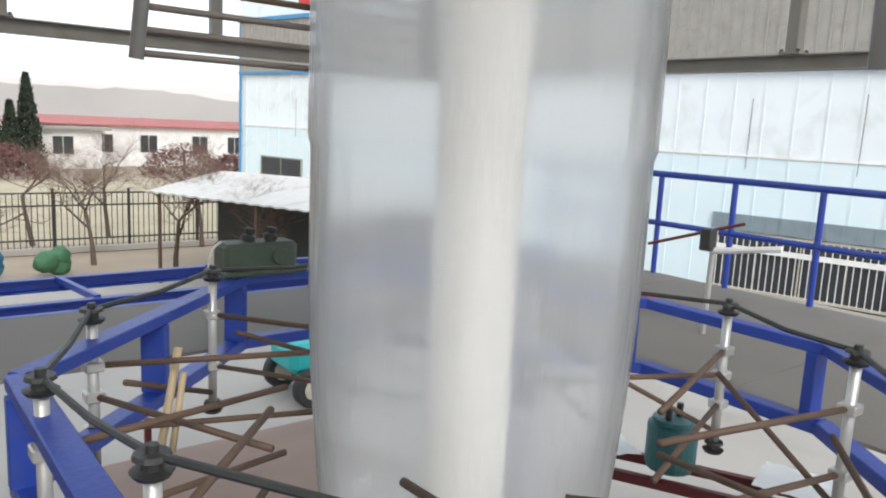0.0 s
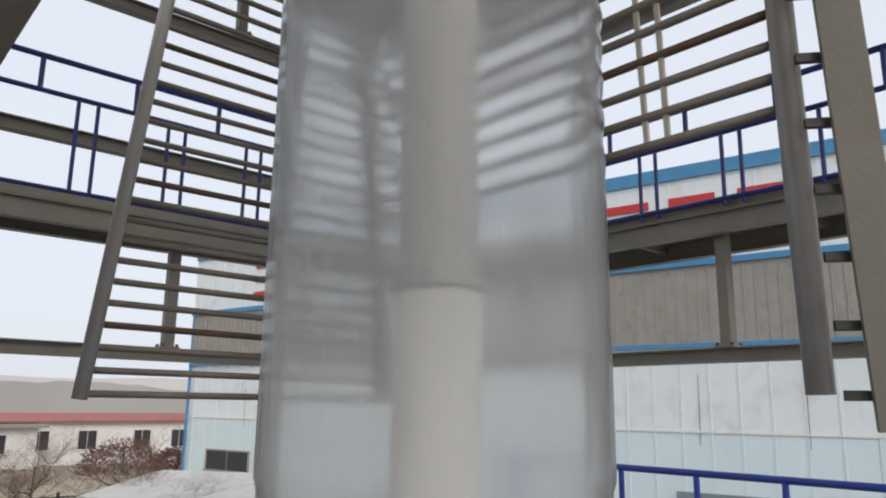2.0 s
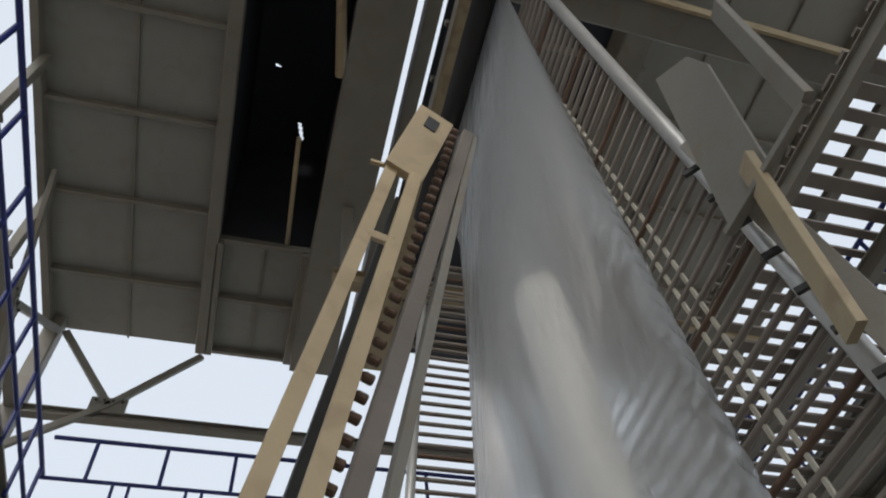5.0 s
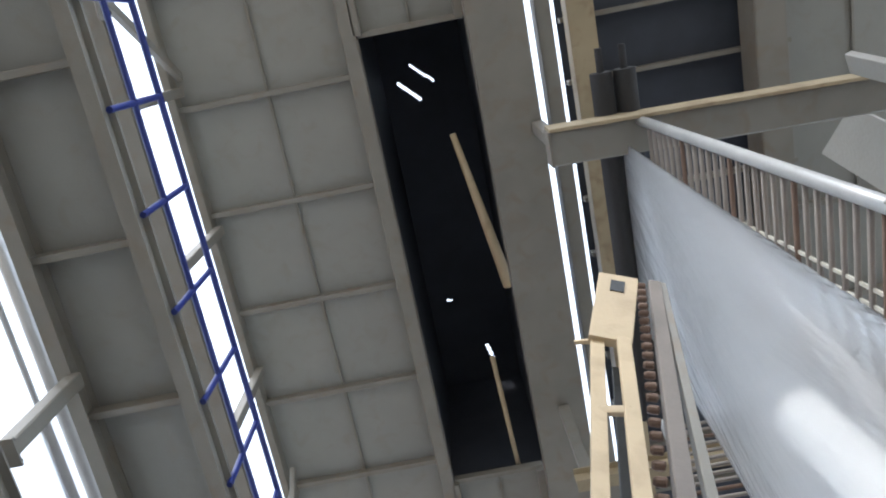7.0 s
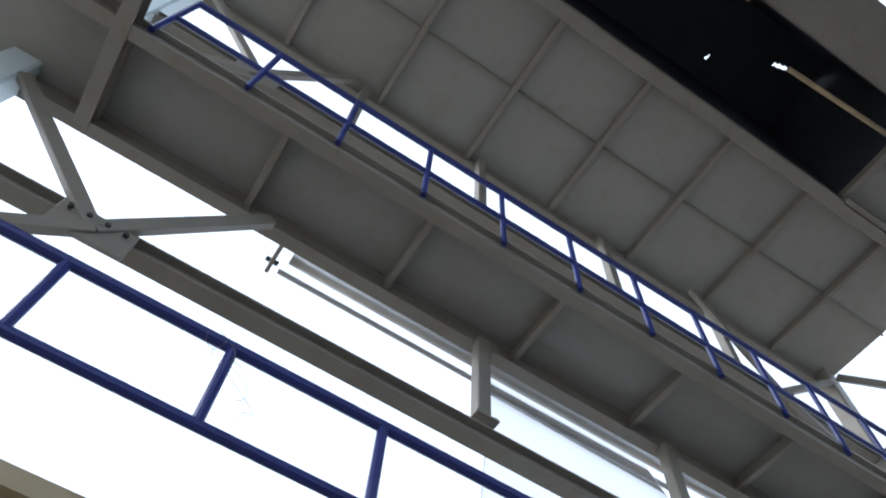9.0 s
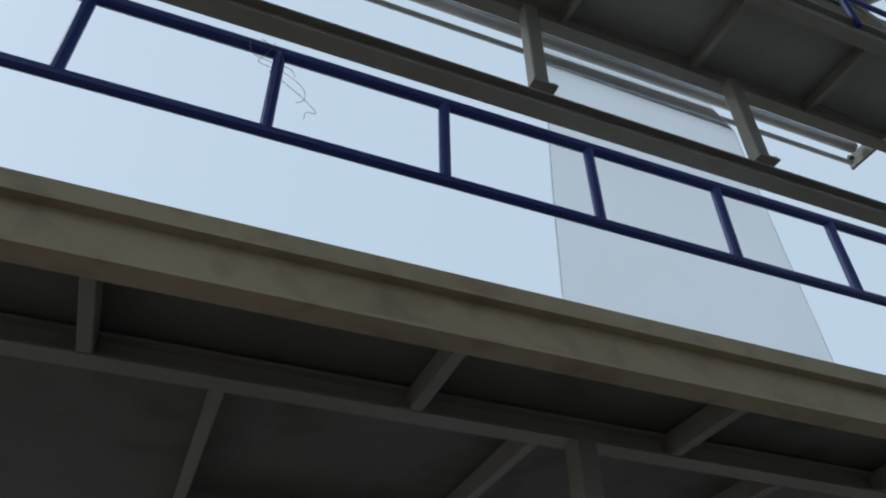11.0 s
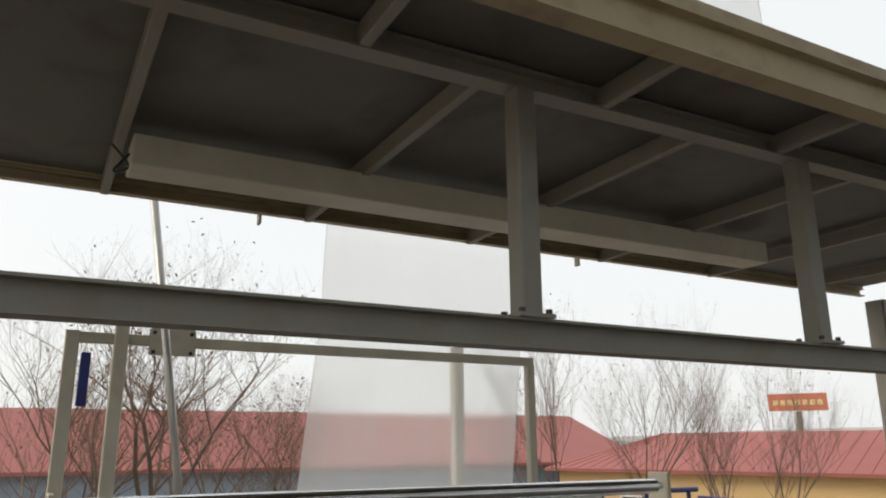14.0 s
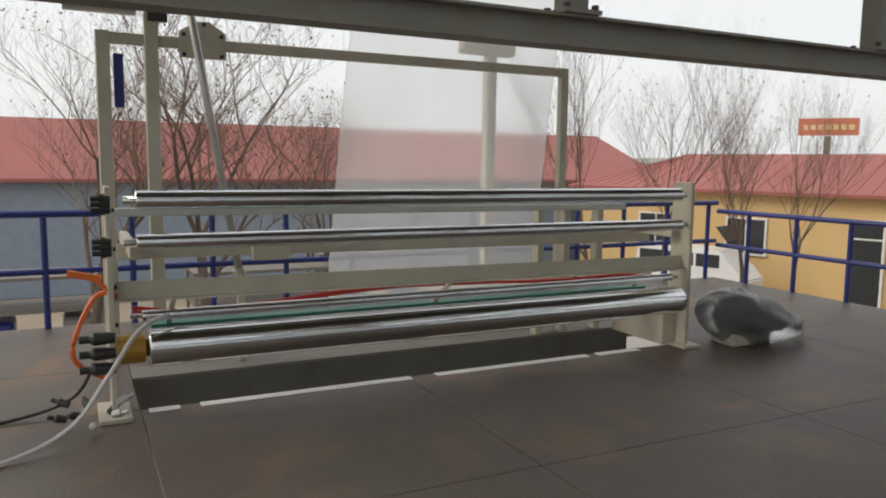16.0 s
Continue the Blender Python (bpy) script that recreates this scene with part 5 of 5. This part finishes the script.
bm = bmesh.new()
box(bm, (2, 40, -0.01), (60, 24, 0.04))
tagged(part("dry_lawn", bm, mat("dry_grass", (0.38, 0.33, 0.23), 0.95, vary=0.25, scale=0.6, fine=14)), "pale dry winter lawn beyond the fence", "lawn", kind="structure")

# far wooded hills; the haze over them is put into their grey colour
bm = bmesh.new()
prev = None
for k in range(361):
    a = radians(k)
    base = 330
    az = (360 - k + 90) % 360
    north = max(0, math.cos(radians(k - 82))) ** 3
    h = 4.5 + 7.5 * north + 2.0 * noise.noise((math.cos(a) * 9, math.sin(a) * 9, 0)) + 0.8 * noise.noise((math.cos(a) * 60, math.sin(a) * 60, 2))
    col = [bm.verts.new((base * math.cos(a), base * math.sin(a), -1)), bm.verts.new((base * math.cos(a), base * math.sin(a), h)), bm.verts.new(((base + 60) * math.cos(a), (base + 60) * math.sin(a), h * 0.9))]
    if prev:
        for i in range(2):
            bm.faces.new((prev[i], col[i], col[i + 1], prev[i + 1]))
    prev = col
tagged(part("far_hills", bm, HILL), "wooded hills in a haze-grey colour all round the horizon", "hills", kind="structure")

# second, paler layer added so that the hill tops seem to fade into haze
bm = bmesh.new()
prev = None
for k in range(361):
    a = radians(k)
    north = max(0, math.cos(radians(k - 82))) ** 3
    h = 8 + 16.0 * north + 3.0 * noise.noise((math.cos(a) * 7, math.sin(a) * 7, 5))
    col = [bm.verts.new((r_ * math.cos(a), r_ * math.sin(a), z_)) for r_, z_ in ((640, -1), (640, h), (720, h * 0.9))]
    if prev:
        for i in range(2):
            bm.faces.new((prev[i], col[i], col[i + 1], prev[i + 1]))
    prev = col
tagged(part("haze_ridge", bm, FARHILL), "added ridge in pale haze colour behind the wooded hills", "hills", kind="structure")

# billboard
t = thing("billboard", (-60, 80, 0), "red roadside billboard on a post with pale lettering", "billboard")
t.rotation_euler = (0, 0, radians(-143))
bm = bmesh.new()
box(bm, (0, 0, 9.5), (6.4, 0.4, 2.0))
part("panel", bm, mat("faded_red_panel", (0.62, 0.2, 0.12), 0.6), t)
part("post", rod((0, 0.3, 0), (0, 0.3, 8.4), 0.35, 10), GREY, t)
for s in (-1, 1):
    for k in range(7):
        bm = bmesh.new()
        box(bm, (-2.4 + 0.8 * k, s * 0.22, 9.45), (0.55, 0.03, 0.6))
        part("lettering_bar", bm, mat("pale_yellow_lettering", (0.75, 0.6, 0.3), 0.6) if (s, k) == (-1, 0) else bpy.data.materials["pale_yellow_lettering"], t)

# van
t = thing("white_van", (-20.2, 20.2, 0.0), "white minivan parked beside the ochre house", "van")
t.rotation_euler = (0, 0, math.atan2(1.7, 4.9))
bm = bmesh.new()
prof = [(-2.1, 0.35), (2.0, 0.35), (2.1, 0.9), (1.75, 1.15), (1.15, 1.85), (-2.0, 1.9), (-2.12, 1.2)]
a = [bm.verts.new((x, -0.8, z)) for x, z in prof]
b = [bm.verts.new((x, 0.8, z)) for x, z in prof]
for i in range(len(prof)):
    j = (i + 1) % len(prof)
    bm.faces.new((a[i], a[j], b[j], b[i]))
bm.faces.new(a[::-1])
bm.faces.new(b)
bmesh.ops.bevel(bm, geom=bm.edges[:], offset=0.06, segments=2, affect="EDGES")
part("body", bm, mat("white_car_paint", (0.75, 0.76, 0.77), 0.25, vary=0.04, bump=0.02), t)
for s in (-1, 1):
    for x0, x1 in ((-1.9, -0.9), (-0.8, 0.2), (0.3, 1.15)):
        bm = bmesh.new()
        box(bm, ((x0 + x1) / 2, s * 0.805, 1.5), (x1 - x0, 0.02, 0.45), 0.005)
        part("side_window", bm, GLASSDARK, t)
    for x in (-1.35, 1.3):
        part("wheel", lathe((x, s * 0.72, 0.29), (0, s, 0), [(0, 0.16), (0, 0.28), (0.15, 0.29), (0.17, 0.2)], 18), RUBBER, t)
bm = bmesh.new()
box(bm, (1.49, 0, 1.5), (0.03, 1.35, 0.6), 0.005)
ws = part("windscreen", bm, GLASSDARK, t)
ws.location, ws.rotation_euler = (0.93 - 0.0, 0, 0.35), (0, radians(-40), 0)

# low roofs, washing and clutter beyond the winding deck
t = thing("parked_trailer", (-14.5, 16.5, 0), "grey flat trailer parked in the yard", "trailer")
bm = bmesh.new()
box(bm, (0, 0, 0.9), (3.2, 1.6, 0.1), 0.02)
part("bed", bm, GREY, t)
for x in (-1, 1):
    for y in (-0.7, 0.7):
        part("wheel", lathe((x, y, 0.4), (0, 1, 0), [(0, 0.2), (0, 0.4), (0.12, 0.4), (0.12, 0.2)], 16), RUBBER, t)
part("side_tube", rod((-1.6, 0.85, 1.2), (1.6, 0.85, 1.2), 0.04), PIPE, t)
part("stake", rod((-1.5, 0.85, 0.95), (-1.5, 0.85, 1.22), 0.03), PIPE, t)
part("stake", rod((1.5, 0.85, 0.95), (1.5, 0.85, 1.22), 0.03), PIPE, t)
for i, (x, y) in enumerate(((-16, -1.0), (-15.5, 3.4), (-17.5, 6.5))):
    t = thing("material_rack", (x, y, 0), "grey steel rack with stored goods in the yard", "rack", "yard racks")
    for dx in (-0.6, 0.6):
        for dy in (-1.4, 1.4):
            part("post", beam((dx, dy, 0), (dx, dy, 2.6), 0.07, 0.07), GREY, t)
    for z in (0.4, 1.2, 2.0, 2.6):
        bm = bmesh.new()
        box(bm, (0, 0, z), (1.3, 2.9, 0.06))
        part("shelf", bm, PIPE_DULL, t)
    for k in range(4):
        bm = bmesh.new()
        box(bm, (0, -1.0 + 0.65 * k, 0.75 + 0.8 * (k % 2)), (0.8, 0.5, 0.5), 0.05)
        part("bale", bm, (STUCCO, NAVY, EARTH, FIBRE)[(k + i) % 4], t)

for x, y, s, m, lab in ((2.0, 23.2, 0.55, mat("green_sack", (0.05, 0.15, 0.07), 0.7, vary=0.4, scale=5), "full green woven sacks heaped in the yard"), (0.3, 23.0, 0.6, mat("blue_tarp", (0.03, 0.16, 0.25), 0.6, vary=0.4, scale=4), "dark blue tarpaulin heap in the yard")):
    t = thing("sack_heap", NB(x, y, 0.03), lab, "sacks")
    for k in range(4):
        bm = bmesh.new()
        bmesh.ops.create_icosphere(bm, subdivisions=3, radius=1.0)
        for v in bm.verts:
            g = 1 + 0.22 * noise.noise(v.co * 2 + Vector((k, x, 0)))
            v.co = Vector((v.co.x * s * 0.55 * g + 0.4 * s * math.cos(k * 2.1), v.co.y * s * 0.5 * g + 0.3 * s * math.sin(k * 2.1), max(0, s * 0.5 + v.co.z * s * 0.55 * g + 0.15 * k * s)))
        part("sack", bm, m, t, smooth=True)


# ---- trees ----
def tree(name, at, height, seed, label, spread=0.55, depth=5, leaves=0, trunk=0.09, upright=0.6, kids=3, first=0.25):
    """Bare tree: tapered trunk, limbs and many fine twigs; a few dry leaves."""
    rnd = random.Random(seed)
    t = thing(name, at, label, "tree", "bare trees")
    limbs, twigs, tips = bmesh.new(), bmesh.new(), []

    def grow(p, d, L, r, lev):
        steps = 3
        for s in range(steps):
            d = (d + Vector((rnd.uniform(-1, 1), rnd.uniform(-1, 1), rnd.uniform(-0.4, 0.7) * upright)) * 0.16).normalized()
            q = p + d * L / steps
            r2 = r * 0.84
            rod(p, q, r, 6 if lev < 2 else 4, limbs if lev < 2 else twigs, r2)
            p, r = q, r2
            if lev < depth and (s > 0 or lev > 0):
                for _ in range(1 if s < steps - 1 else kids):
                    side = Vector((rnd.uniform(-1, 1), rnd.uniform(-1, 1), rnd.uniform(-0.2, 0.6)))
                    nd = (d * (1 - spread) + side.normalized() * spread + Vector((0, 0, upright * 0.35))).normalized()
                    grow(p, nd, L * rnd.uniform(0.55, 0.78), r * 0.62, lev + 1)
        tips.append(p)

    grow(Vector((0, 0, 0)), Vector((0, 0, 1)), height * (0.36 + first * 0.2), trunk, 0)
    part("trunk", limbs, BARK, t)
    part("branchwork", twigs, TWIG, t)
    if leaves:
        bm = bmesh.new()
        for _ in range(leaves):
            p = rnd.choice(tips) + Vector((rnd.uniform(-1, 1), rnd.uniform(-1, 1), rnd.uniform(-1, 1))) * 0.12
            a, b = Vector((rnd.uniform(-1, 1), rnd.uniform(-1, 1), rnd.uniform(-1, 1))).normalized() * 0.022, Vector((rnd.uniform(-1, 1), rnd.uniform(-1, 1), rnd.uniform(-1, 1))).normalized() * 0.035
            bm.faces.new([bm.verts.new(v) for v in (p - b, p + a, p + b, p - a)])
        tagged(part("dry_leaves", bm, DRYLEAF, t), kind="stuff")
    return t


BT = "bare winter tree with a few dry brown leaves"
tree("tree", (-13.5, 1.9, 0), 8.2, 3, BT, 0.55, 5, 520, 0.14)
tree("tree", (-14.5, 0.2, 0), 7.2, 11, BT, 0.55, 5, 420, 0.13)
tree("tree", (-16.0, 4.6, 0), 6.4, 5, BT, 0.6, 5, 300, 0.09)
tree("tree", (-16.5, 12.8, 0), 8.0, 7, BT, 0.4, 5, 240, 0.08, 0.9)
tree("tree", (-15.6, 14.2, 0), 7.4, 8, BT, 0.4, 5, 180, 0.07, 0.9)
tree("tree", (-15.6, 17.4, 0), 6.8, 9, BT, 0.45, 5, 90, 0.08, 1.1)
tree("tree", (-14.9, 18.6, 0), 6.4, 10, BT, 0.45, 5, 60, 0.07, 1.1)
OR = "leafless pruned orchard tree in the yard"
for i, (x, y, h) in enumerate(((3.3, 24.6, 4.6), (5.2, 22.5, 4.4), (6.4, 19.6, 3.8), (2.0, 28.5, 4.8), (7.2, 27.0, 5.2), (4.6, 30, 5.0))):
    tree("orchard_tree", NB(x, y), h, 40 + i, OR, 0.72, 5, 0, 0.09, 0.35, 3, 0.0)


def conifer(at, h, seed):
    rnd = random.Random(seed)
    t = thing("cypress", at, "dark green narrow cypress tree", "tree", "cypresses")
    part("trunk", rod((0, 0, 0), (0, 0, h * 0.9), 0.16, 8, r2=0.03), BARK, t)
    bm = bmesh.new()
    for _ in range(2600):
        z = rnd.uniform(0.04, 1) ** 0.9
        r = (1 - z) ** 0.8 * h * 0.17 * rnd.uniform(0.45, 1.08) + 0.05
        a = rnd.uniform(0, 6.283)
        p = Vector((r * math.cos(a), r * math.sin(a), z * h))
        u = Vector((rnd.uniform(-1, 1), rnd.uniform(-1, 1), rnd.uniform(0.3, 1.6))).normalized() * 0.32
        v = Vector((rnd.uniform(-1, 1), rnd.uniform(-1, 1), 0)).normalized() * 0.11
        bm.faces.new([bm.verts.new(q) for q in (p - v, p + v, p + u)])
    tagged(part("crown", bm, CONIFER, t), kind="stuff")


conifer((10.3, 62, 0), 6.8, 1)
conifer((8.9, 60, 0), 4.8, 2)
conifer((7.9, 61, 0), 5.2, 3)


def bush(at, s, material, label, seed):
    rnd = random.Random(seed)
    t = thing("hedge_bush", at, label, "bush", "hedge bushes")
    bm = bmesh.new()
    for _ in range(1800):
        d = Vector((rnd.gauss(0, 1), rnd.gauss(0, 1), abs(rnd.gauss(0, 1)))).normalized() * rnd.uniform(0.7, 1.02)
        p = Vector((d.x * s[0], d.y * s[1], d.z * s[2]))
        u = Vector((rnd.uniform(-1, 1), rnd.uniform(-1, 1), rnd.uniform(-0.2, 1))).normalized() * 0.28
        v = Vector((rnd.uniform(-1, 1), rnd.uniform(-1, 1), rnd.uniform(-1, 1))).normalized() * 0.07
        bm.faces.new([bm.verts.new(q) for q in (p - v, p + v, p + u)])
    tagged(part("foliage", bm, material, t), kind="stuff")
    part("stem", rod((0, 0, 0), (0, 0, s[2] * 0.8), 0.08, 6), BARK, t)


REDBUSH = mat("red_brown_twigs", (0.16, 0.075, 0.07), 0.9, vary=0.3)
bush(NB(14.5, 58), (3.2, 2.0, 2.4), REDBUSH, "round red-brown leafless hedge bush", 1)
bush(NB(2.5, 56), (3.0, 2.0, 2.2), REDBUSH, "round red-brown leafless hedge bush", 2)
bush(NB(19.0, 60), (2.2, 1.6, 1.6), REDBUSH, "round red-brown leafless hedge bush", 3)


def motions():
    walk(bubble, [(0.25 * k, pose(CX + 0.003 * math.sin(k * 0.7), CY + 0.003 * math.cos(k * 0.9), 0)) for k in range(65)])
    for ob, r in ROLLS:
        x, y, z = ob.location
        speed = math.degrees(0.22 / r)
        step = 0.2
        walk(ob, [(step * k, pose(x, y, z, 0, -speed * step * k, 0)) for k in range(81)])


motions()
